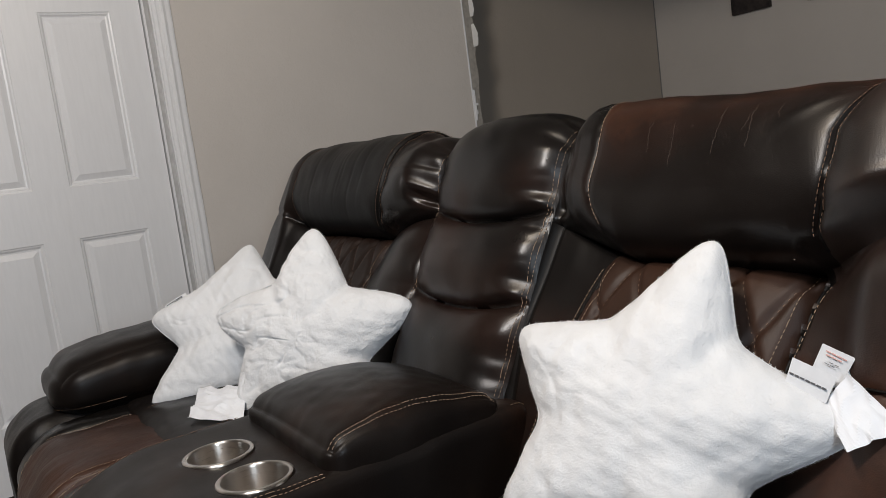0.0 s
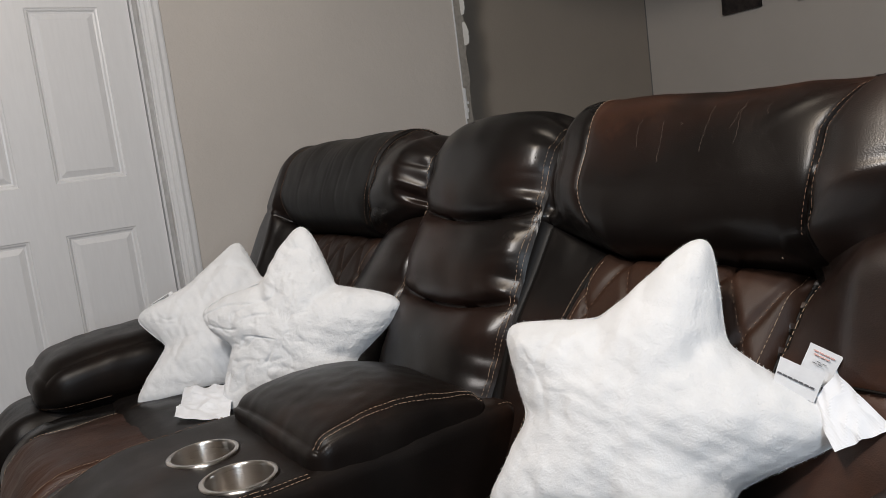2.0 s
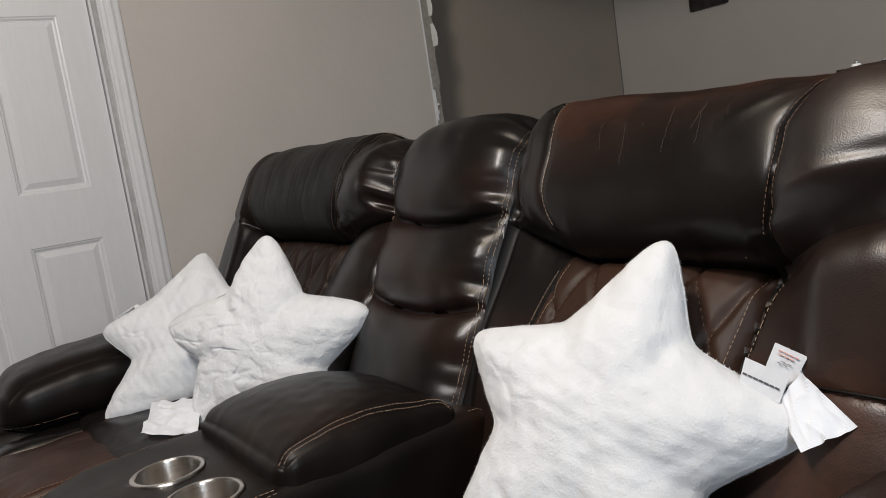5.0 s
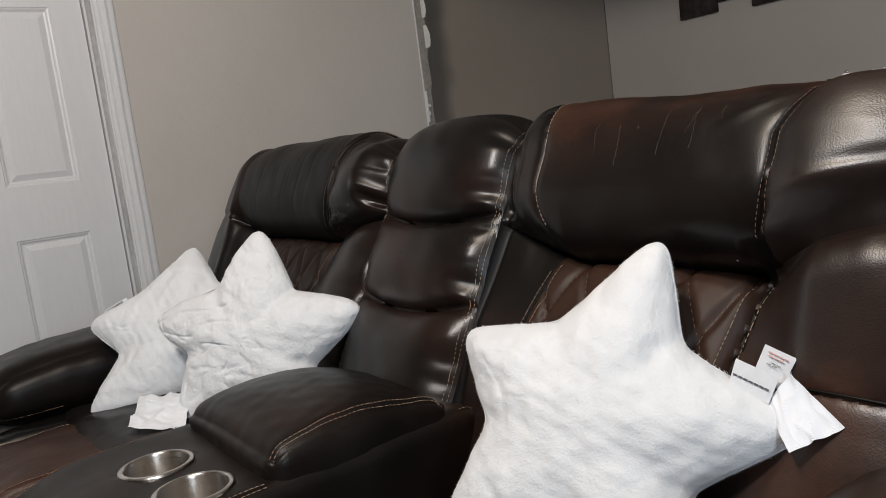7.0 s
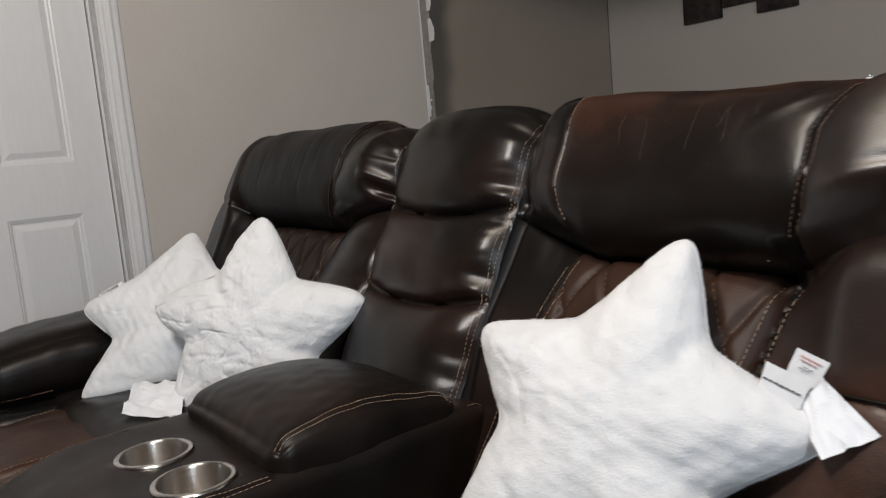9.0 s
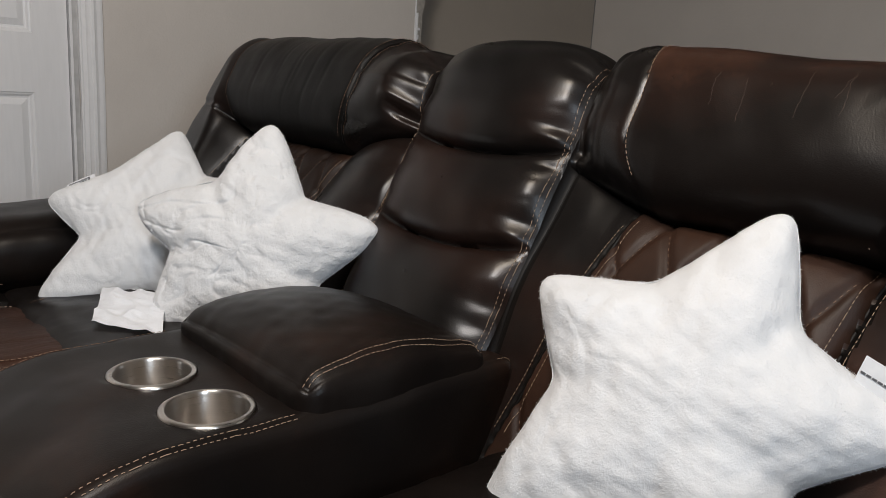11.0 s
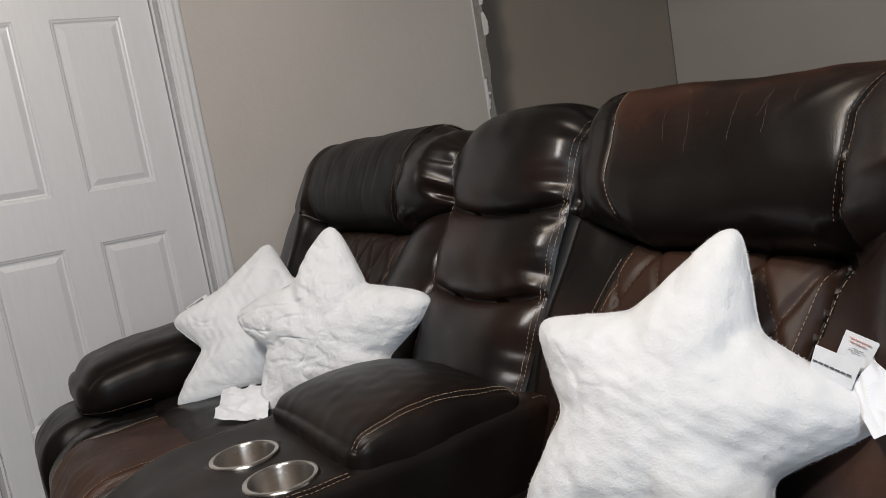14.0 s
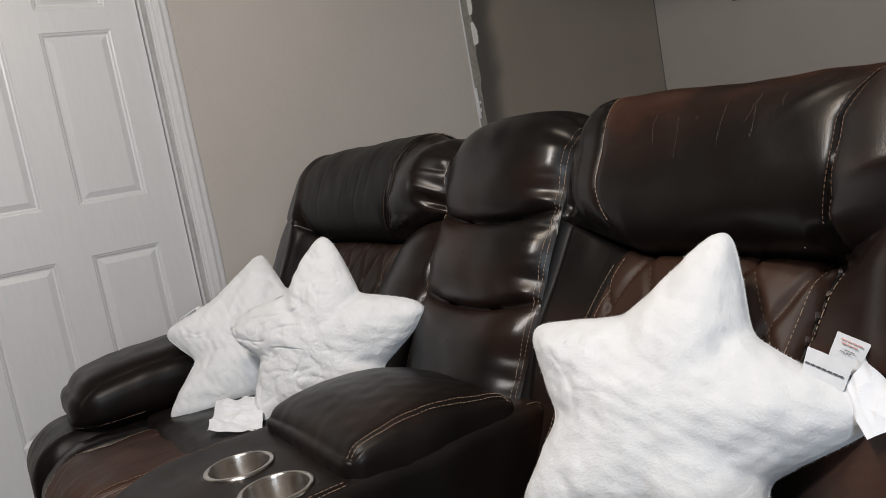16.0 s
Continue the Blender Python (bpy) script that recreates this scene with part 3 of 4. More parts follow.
def mid_offset(X, Z):
    u = np.clip((X - (XM0 + XM1) / 2) / ((XM1 - XM0) / 2), -1, 1)
    sag = 0.026 * (1 - u ** 2) - 0.010
    off = np.full(X.shape, -0.004)
    for z0, z1, amp in ((0.42, 0.702, 0.040), (0.702, 0.856, 0.043), (0.856, 1.30, 0.050)):
        a, c = z0 - sag * (z0 > 0.5), z1 - sag
        d = np.minimum(Z - a, c - Z) if z1 < 1.2 else Z - a
        k = (Z >= a) & (Z < c)
        off = np.where(k, amp * cap(d / 0.075) ** 0.9 * (1 - np.abs(u) ** 3.6) + 0.012 * cap(d / 0.02) * (1 - np.abs(u) ** 9), off)
    edge = np.exp(-(1 - np.abs(u)) / 0.19) * np.clip((1 - np.abs(u)) / 0.14, 0.12, 1)
    off += 0.017 * (bump_row(Z + 0.35 * np.sign(u), 12, 41) - 0.65) * edge * np.where(u > 0, 1.0, 0.6)
    off += 0.0020 * (bump_row(Z + 0.6 * np.sign(u) - 0.03 * u, 33, 43) - 0.6) * np.exp(-(1 - np.abs(u)) / 0.14) * np.clip((1 - np.abs(u)) / 0.14, 0.12, 1) * 1.5
    # corner tucks beside the creases
    for zc in (0.702, 0.856):
        off += 0.008 * np.exp(-((Z - zc - 0.016) / 0.012) ** 2) * np.clip((u - 0.55) / 0.3, 0, 1) * np.clip((1.0 - u) / 0.1, 0, 1)
    return off


def profile(zv):
    """Point and outward direction on the bare incline at the height zv, past the top along the roll."""
    zv = np.asarray(zv, float)
    y, z = seam_y(zv), zv.copy()
    ny, nz = np.full(zv.shape, -math.cos(INC)), np.full(zv.shape, math.sin(INC))
    over = zv > Z_ARC
    arc = np.clip((zv - Z_ARC) / 0.883 / (R_ARC + 0.04), 0, math.radians(165))
    beyond = np.clip((zv - Z_ARC) / 0.883 - math.radians(165) * (R_ARC + 0.04), 0, 1)
    cy, cz = seam_y(Z_ARC) + math.cos(INC) * R_ARC, Z_ARC - math.sin(INC) * R_ARC
    ang = INC + arc
    y = np.where(over, cy - R_ARC * np.cos(ang), y)
    z = np.where(over, cz + R_ARC * np.sin(ang) - beyond, z)
    return y, z, np.where(over, -np.cos(ang), ny), np.where(over, np.sin(ang), nz)


def offsets(X, Z):
    off = np.where(X > XM1, seat_offset(1, X, Z), np.where(X < XM0, seat_offset(0, X, Z), mid_offset(X, Z)))
    flat = np.stack([X.ravel(), Z.ravel(), 0 * X.ravel()], 1)
    return off + 0.0022 * waves(flat, 4.5, 77).reshape(X.shape) + 0.0005 * waves(flat, 12, 78).reshape(X.shape)


def skin_point(x, zv, lift=0.0):
    X, Z = np.array([[x]]), np.array([[zv]])
    y, z, ny, nz = profile(Z)
    o = offsets(X, Z) + lift
    return Vector((x, float((y + ny * o)[0, 0]), float((z + nz * o)[0, 0])))


def skin_points(pairs, lift=0.0):
    X, Z = np.array([p[0] for p in pairs])[None], np.array([p[1] for p in pairs])[None]
    y, z, ny, nz = profile(Z)
    o = offsets(X, Z) + lift
    return [Vector((float(a), float(b2), float(c2))) for a, b2, c2 in zip(X[0], (y + ny * o)[0], (z + nz * o)[0])]


xs = np.unique(np.concatenate([np.arange(XL, XM0, 0.0052), np.arange(XM0, XM1, 0.0045), np.arange(XM1, XR, 0.0045), [XM0, XM1, XR]]))
zs_b = np.concatenate([np.linspace(Z_LOW, 0.69, 70, endpoint=False), np.linspace(0.69, 0.83, 40, endpoint=False), np.linspace(0.83, Z_ARC, 36, endpoint=False), np.arange(Z_ARC, 1.30, 0.0050)])
GX, GZ = np.meshgrid(xs, zs_b)
# rows of the skin follow the creases
for j, x in enumerate(xs):
    if XM0 < x < XM1:
        sag = 0.026 * (1 - ((x - (XM0 + XM1) / 2) / ((XM1 - XM0) / 2)) ** 2) - 0.010
        marks = (0.702 - sag, 0.856 - sag)
    else:
        fold_z = float(crease(1 if x >= XM1 else 0, x))
        marks = (0.69 * fold_z / 0.83, fold_z)
    GZ[:, j] = np.interp(zs_b, (Z_LOW, 0.69, 0.83, Z_ARC, 1.31), (Z_LOW, *marks, Z_ARC, 1.31))
by, bz, bny, bnz = profile(GZ)
off = offsets(GX, GZ)
PTS = np.stack([GX, by + bny * off, bz + bnz * off], -1)
panels = {}
cx, cz2 = (GX[:-1, :-1] + GX[1:, 1:]) / 2, (GZ[:-1, :-1] + GZ[1:, 1:]) / 2
for i in range(cx.shape[0]):
    for j in range(cx.shape[1]):
        x, z = cx[i, j], cz2[i, j]
        if XM0 < x < XM1:
            key = ("back_segment", 0 if z < 0.69 else 1 if z < 0.844 else 2, 0)
        else:
            seat = 1 if x > XM1 else 0
            low_part = z <= crease(seat, x)
            # strips beside the seams go black: the gap's shade is put into their colour
            if low_part and seat and x < XM1 + 0.013:
                key = ("seam_welt", seat, 0)
            elif low_part and abs(x - pad_l(seat, z) + 0.004) < 0.005:
                key = ("seam_welt", seat, 1)
            elif low_part and abs(x - pad_r(seat, z) - 0.0075) < 0.0065:
                key = ("seam_welt", seat, 2)
            elif not low_part:
                key = ("head_pillow", seat, 0) if head_l(seat, z) < x < head_r(seat, z) else ("upper_wing", seat, int(x > -0.6) if seat else int(x > -1.7))
            elif pad_l(seat, z) < x < pad_r(seat, z):
                key = ("lumbar_pad", seat, 0)
            else:
                right = x > pad_r(seat, z)
                key = ("lower_wing", seat, (1 + int(z < SPLIT[seat])) if right else 0)
        panels.setdefault(key, []).append((i, j))
W = len(xs)
flat_pts = PTS.reshape(-1, 3)
for (name, a, b3), cells in sorted(panels.items()):
    quads = np.array([(i * W + j, i * W + j + 1, (i + 1) * W + j + 1, (i + 1) * W + j) for i, j in cells])
    used, inv = np.unique(quads, return_inverse=True)
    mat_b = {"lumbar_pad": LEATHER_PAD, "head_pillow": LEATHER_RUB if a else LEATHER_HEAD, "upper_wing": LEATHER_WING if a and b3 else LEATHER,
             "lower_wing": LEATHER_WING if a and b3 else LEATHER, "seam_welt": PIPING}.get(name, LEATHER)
    lab = {"lumbar_pad": "brown leather pad with diamond quilting", "head_pillow": "rubbed brown leather head pillow" if a else "dark creased leather head pillow"}.get(name, "")
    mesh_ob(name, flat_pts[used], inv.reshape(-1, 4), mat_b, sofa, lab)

# shell behind the cushions
cushion("back_shell", (2.00, 0.20, 0.86), 0.06, Matrix.Translation((-1.13, 1.315, 0.49)) @ pose(0, 0, 0, -14), LEATHER, sofa, seed=60, step=0.05)

# seats
cushion("seat_cushion", (0.64, 0.62, 0.20), 0.06, Matrix.Translation((-1.575, 0.79, 0.385)), LEATHER_SEAT, sofa, top=0.022, wrinkle=0.003, seed=61)
cushion("seat_cushion", (0.54, 0.62, 0.20), 0.06, Matrix.Translation((-0.565, 0.79, 0.345)), LEATHER_SEAT, sofa, top=0.022, wrinkle=0.003, seed=62)


def front_pad(x0, x1, material, proud, seed, name):
    """The padded front that curves down before a seat."""
    def f(q, p):
        q = q.copy()
        t = np.clip((0.10 - q[:, 1]) / 0.30, 0, 1.4)
        q[:, 2] -= 0.012 * t ** 2
        return q
    return cushion(name, (x1 - x0, 0.36, 0.36), 0.105, Matrix.Translation(((x0 + x1) / 2, 0.432 - proud, 0.297 + proud)), material, sofa, rx=0.030, top=0.010, front=0.006, wrinkle=0.0030, bend=f, seed=seed)


for dx, s in ((0.0, 70), (1.0, 80)):
    front_pad(-1.885 + dx, -1.765 + dx, LEATHER, -0.004, s, "front_side_pad")
    front_pad(-1.775 + dx, -1.415 + dx, LEATHER_FRONT, 0.004, s + 1, "front_centre_pad")
    front_pad(-1.425 + dx, -1.255 + dx, LEATHER, -0.004, s + 2, "front_side_pad")


# arms
def arm(xc, seed, dz=0.0):
    def taper(q, p):
        q = q.copy()
        q[:, 2] -= 0.11 * np.clip(-p[:, 1] - 0.45, 0, 1) ** 1.5 * np.clip(p[:, 2] * 0.5 + 0.5, 0, 1)
        q[:, 2] += 0.010 * np.sin(q[:, 1] * 9) * np.clip(p[:, 2], 0, 1)
        return q
    cushion("arm_pad", (0.32, 0.80, 0.172), 0.076, Matrix.Translation((xc, 0.755, 0.5490 + dz)), LEATHER_SEAT, sofa, top=0.008, side=0.010, pucker=0.0015, wrinkle=0.0018, bend=taper, seed=seed)
    cushion("arm_side", (0.27, 0.74, 0.46), 0.05, Matrix.Translation((xc, 0.775, 0.25)), LEATHER, sofa, front=0.02, seed=seed + 1, step=0.025)
    cushion("arm_front_panel", (0.20, 0.10, 0.44), 0.04, Matrix.Translation((xc, 0.425, 0.31 + dz)), LEATHER, sofa, front=0.01, pucker=0.012, seed=seed + 2)
    cushion("arm_front_roll", (0.285, 0.32, 0.40), 0.105, Matrix.Translation((xc - 0.002, 0.405, 0.284 + dz)), LEATHER_SEAT, sofa, rx=0.045, top=0.006, front=0.005, seed=seed + 3)


arm(-2.035, 90)
arm(-0.120, 95, -0.045)

# console
CUPS = ((-1.088, 0.530), (-0.940, 0.541))
DECK = 0.553


def deck_slope(q, p):
    q = q.copy()
    y = q[:, 1] + 0.60
    q[:, 2] -= 2.0 * np.clip(0.47 - y, 0, 1) ** 2 * np.clip(p[:, 2] * 0.5 + 0.5, 0, 1)
    q[:, 2] += 0.006 * np.clip((y - 0.62) / 0.3, 0, 1)
    return q


console = cushion("console", (0.412, 0.80, 0.50), 0.022, Matrix.Translation((-1.056, 0.60, DECK - 0.25)), LEATHER_SEAT, sofa, wrinkle=0.0015, bend=deck_slope, seed=100, step=0.014)
bm = bmesh.new()
for x, y in CUPS:
    bmesh.ops.create_cone(bm, cap_ends=True, segments=40, radius1=0.0525, radius2=0.0525, depth=0.16, matrix=Matrix.Translation((x, y, DECK)))
cut = part("cutter", bm, LEATHER, None)
mod = console.modifiers.new("holes", "BOOLEAN")
mod.operation, mod.object, mod.solver = "DIFFERENCE", cut, "EXACT"
bpy.context.view_layer.update()
holed = bpy.data.meshes.new_from_object(console.evaluated_get(bpy.context.evaluated_depsgraph_get()))
console.modifiers.clear()
console.data = holed
bpy.data.objects.remove(cut)


def lid_form(q, p):
    q = q.copy()
    up = np.clip(p[:, 2], 0, 1)
    q[:, 2] -= 0.022 * np.clip(-p[:, 1], 0, 1) ** 2.5 * up
    q[:, 2] -= 0.026 * np.clip(p[:, 1] + 0.1, 0, 1.1) ** 2 * up
    q[:, 2] -= 0.012 * np.clip(-p[:, 0], 0, 1) ** 2 * up
    return q


cushion("console_lid", (0.390, 0.322, 0.120), 0.032, Matrix.Translation((-1.0535, 0.788, DECK + 0.0)) , LEATHER_SEAT, sofa, rx=0.028, top=0.018, side=0.003, wrinkle=0.0016, bend=lid_form, seed=104, step=0.009)


def lathe(name, prof, at, material, parent, n=48, label=""):
    vs, fs = [], []
    for r, z in prof:
        for k in range(n):
            a = 2 * math.pi * k / n
            vs.append((at[0] + r * math.cos(a), at[1] + r * math.sin(a), at[2] + z))
    for i in range(len(prof) - 1):
        for k in range(n):
            k2 = (k + 1) % n
            fs.append((i * n + k, i * n + k2, (i + 1) * n + k2, (i + 1) * n + k))
    if prof[-1][0] < 0.05:
        fs.append(tuple((len(prof) - 1) * n + k for k in range(n)))
    return mesh_ob(name, vs, fs, material, parent, label)


for x, y in CUPS:
    holder = lathe("cup_holder", [(0.0470, -0.078), (0.0485, -0.06), (0.0500, -0.002), (0.0504, 0.0022), (0.0515, 0.0034), (0.0565, 0.0030), (0.0585, 0.0018), (0.0590, -0.004), (0.054, -0.006)],
                   (x, y, DECK + 0.001), STEEL, sofa, label="brushed steel cup holder")
    lathe("base", [(0.0474, -0.074), (0.03, -0.0745), (0.002, -0.075)], (x, y, DECK + 0.001), STEEL, holder)

# ---- seams and stitches, laid on the leather ----
from mathutils.bvhtree import BVHTree

SKIN = BVHTree.FromPolygons([tuple(map(float, v)) for v in np.concatenate(SKIN_V)], SKIN_F)


def laid(points, way, lift=0.0012, reach=0.6):
    """Points moved along way on to the leather."""
    way = Vector(way).normalized()
    out = []
    for p in points:
        hit = SKIN.ray_cast(Vector(p) - way * 0.25, way, reach)
        if hit[0] is not None:
            out.append(hit[0] - way * lift)
    return out


def line(points, n=80):
    """n points along a smooth line through a few."""
    pts = [Vector(p) for p in points]
    out = []
    for i in range(len(pts) - 1):
        p0, p1, p2, p3 = pts[max(0, i - 1)], pts[i], pts[i + 1], pts[min(len(pts) - 1, i + 2)]
        for k in range(n // (len(pts) - 1)):
            t = k / (n // (len(pts) - 1))
            out.append(0.5 * (2 * p1 + (p2 - p0) * t + (2 * p0 - 5 * p1 + 4 * p2 - p3) * t * t + (3 * p1 - p0 - 3 * p2 + p3) * t ** 3))
    return out + [pts[-1]]


def stitches(points, material=THREAD, length=0.0066, gap=0.0016, radius=0.00064, name="stitching"):
    """Single stitches along a line, as one row of thread."""
    vs, fs, run = [], [], 0.0
    dash = []
    for a, c in zip(points, points[1:]):
        seg = (c - a).length
        if seg > 0.03 or seg < 1e-6:
            dash = []
            continue
        n = max(1, int(seg / 0.002))
        for k in range(n):
            p = a.lerp(c, k / n)
            run += seg / n
            if run % (length + gap) < length:
                dash.append(p)
            else:
                if len(dash) > 1:
                    tv, tf = tube([dash[0], dash[len(dash) // 2] + Vector((0, -0.0004, 0.0003)), dash[-1]], radius, 4)
                    fs += [tuple(i + len(vs) for i in f) for f in tf]
                    vs += tv
                dash = []
    if vs:
        tagged(mesh_ob(name, vs, fs, material, sofa), kind="stuff")


def piping(points, radius=0.003, material=PIPING, name="piping"):
    keep, rows = [], []
    for p in points:
        if keep and (p - keep[-1]).length > 0.035:
            rows.append(keep)
            keep = []
        keep.append(p)
    rows.append(keep)
    vs, fs = [], []
    for r in rows:
        if len(r) > 3:
            tv, tf = tube(r, radius, 6)
            fs += [tuple(i + len(vs) for i in f) for f in tf]
            vs += tv
    if vs:
        mesh_ob(name, vs, fs, material, sofa)


DOWN = (0, 0, -1)


def on_back(f, z0, z1, lift=0.0008, n=230):
    """Points up the back from z0 to z1, at x = f(z)."""
    return skin_points([(f(z), z) for z in np.linspace(z0, z1, n)], lift)


# centre back: a dark welt in the gap, double rows inside both edges
piping(on_back(lambda z: XM1 + 0.0010, 0.50, 0.842, 0.0015), 0.0045)
for k in (0.0045, 0.0105):
    stitches(on_back(lambda z: XM1 - k, 0.53, 1.12, 0.0016, 160), THREAD)
for k in (-0.004, 0.0045):
    stitches(on_back(lambda z: XM0 + k, 0.53, 1.12, 0.0020, 160), THREAD)
for seat in (1, 0):
    zc = float(crease(seat, head_r(seat, 0.8)))
    piping(on_back(lambda z: float(head_r(seat, z)), zc + 0.01, 1.12, 0.0005), 0.0026)
    stitches(on_back(lambda z: float(head_r(seat, z)) - 0.0062, zc + 0.015, 1.12, 0.0016), THREAD_DARK)
    stitches(on_back(lambda z: float(head_r(seat, z)) + 0.0062, zc + 0.02, 1.12, 0.0016), THREAD_DARK)
    stitches(on_back(lambda z: float(head_l(seat, z)) + 0.004, zc + 0.025, 1.08), THREAD if seat else THREAD_DARK)
    for f, o in ((pad_l, 1), (pad_r, -1)):
        top_z = (0.800 if o > 0 else 0.818) if seat else 0.812
        piping(on_back(lambda z: float(f(seat, z)), 0.47, top_z - 0.01, 0.004), 0.0040)
        stitches(on_back(lambda z: float(f(seat, z)) + o * 0.013, 0.47, top_z - 0.004), THREAD)
        stitches(on_back(lambda z: float(f(seat, z)) - o * 0.011, 0.47, top_z - 0.002), THREAD)
    # diamond quilting
    xa, xb = float(pad_l(seat, 0.7)) + 0.018, float(pad_r(seat, 0.7)) - 0.018
    for sgn in (1, -1):
        for k in range(int(xa / 0.088) - 3, int(xb / 0.088) + 4):
            row = [(k * 0.088 - sgn * 0.52 * (z - 0.8), z) for z in np.linspace(0.48, 0.79, 190)]
            row = [(x, z) for x, z in row if pad_l(seat, z) + 0.018 < x < pad_r(seat, z) - 0.018]
            if len(row) > 4:
                stitches(skin_points(row, 0.0006), THREAD_DARK, 0.006, 0.005, 0.0007, "quilting")
    # seam across the outer lower wing
    row = [(x, SPLIT[seat] + 0.003) for x in np.linspace(float(pad_r(seat, 0.61)) + 0.02, (XR if seat else XM0) - 0.02, 60)]
    piping(skin_points(row, 0.002), 0.0022)
# hairline cracks worn into the head pillow
g = random.Random(12)
for xc, z0, z1 in ((-0.735, 0.985, 1.005), (-0.668, 0.955, 1.015), (-0.622, 0.935, 1.010), (-0.592, 0.985, 1.005), (-0.548, 0.945, 1.028), (-0.505, 0.972, 1.020), (-0.492, 0.950, 1.030), (-0.452, 0.985, 1.020)):
    row, x = [], xc
    for z in np.linspace(z0 - 0.02, z1 - 0.035, 26):
        x += g.uniform(-0.0014, 0.0014)
        row.append((x, z))
    piping(skin_points(row, 0.0), 0.00030, CRACK, "crack")
# console deck and lid
for x in (-0.861, -0.869):
    stitches(laid(line([(x, 0.28, 0.6), (x, 0.45, 0.6), (x, 0.622, 0.6)], 200), DOWN), THREAD)
stitches(laid(line([(-0.862, 0.966, 0.6), (-0.862, 0.995, 0.6)], 30), DOWN), THREAD)
stitches(laid(line([(-1.246, 0.30, 0.6), (-1.247, 0.45, 0.6), (-1.246, 0.62, 0.6)], 160), DOWN), THREAD_DARK)
for dx in (0.007, 0.0130):
    stitches(laid(line([(-0.864 - dx, 0.940, 0.8), (-0.862 - dx, 0.86, 0.8), (-0.862 - dx, 0.72, 0.8), (-0.866 - dx, 0.634, 0.8)], 240), DOWN), THREAD)
# front pads of the seat
for x, o in ((-1.770, 1), (-1.420, -1)):
    for k in (0.012, 0.021):
        row = laid([(x + o * k, y, 0.6) for y in np.linspace(0.505, 0.315, 120)], DOWN, 0.0020)
        row += laid([(x + o * k, 0.16, z) for z in np.linspace(0.455, 0.25, 120)], (0, 1, 0), 0.0020)
        stitches(row, THREAD)
# arm pad lower seam
for xc in (-2.035, -0.120):
    s = 1 if xc < -1 else -1
    zs_arm = 0.492 if s > 0 else 0.447
    rim = [((xc, y), (s, 0)) for y in np.linspace(0.95, 0.46, 90)]
    rim += [((xc + s * 0.06, 0.46), (s * math.cos(a), -math.sin(a))) for a in np.linspace(0.05, 1.5, 30)]
    rim += [((x, 0.46), (0, -1)) for x in np.linspace(xc + s * 0.05, xc - s * 0.10, 30)]
    row = []
    for (x, y), (dx, dy) in rim:
        row += laid([(x + dx * 0.10, y + dy * 0.06, zs_arm)], (-dx, -dy, 0), 0.0012)
    stitches(row, THREAD_DARK)

# ---- star pillows ----


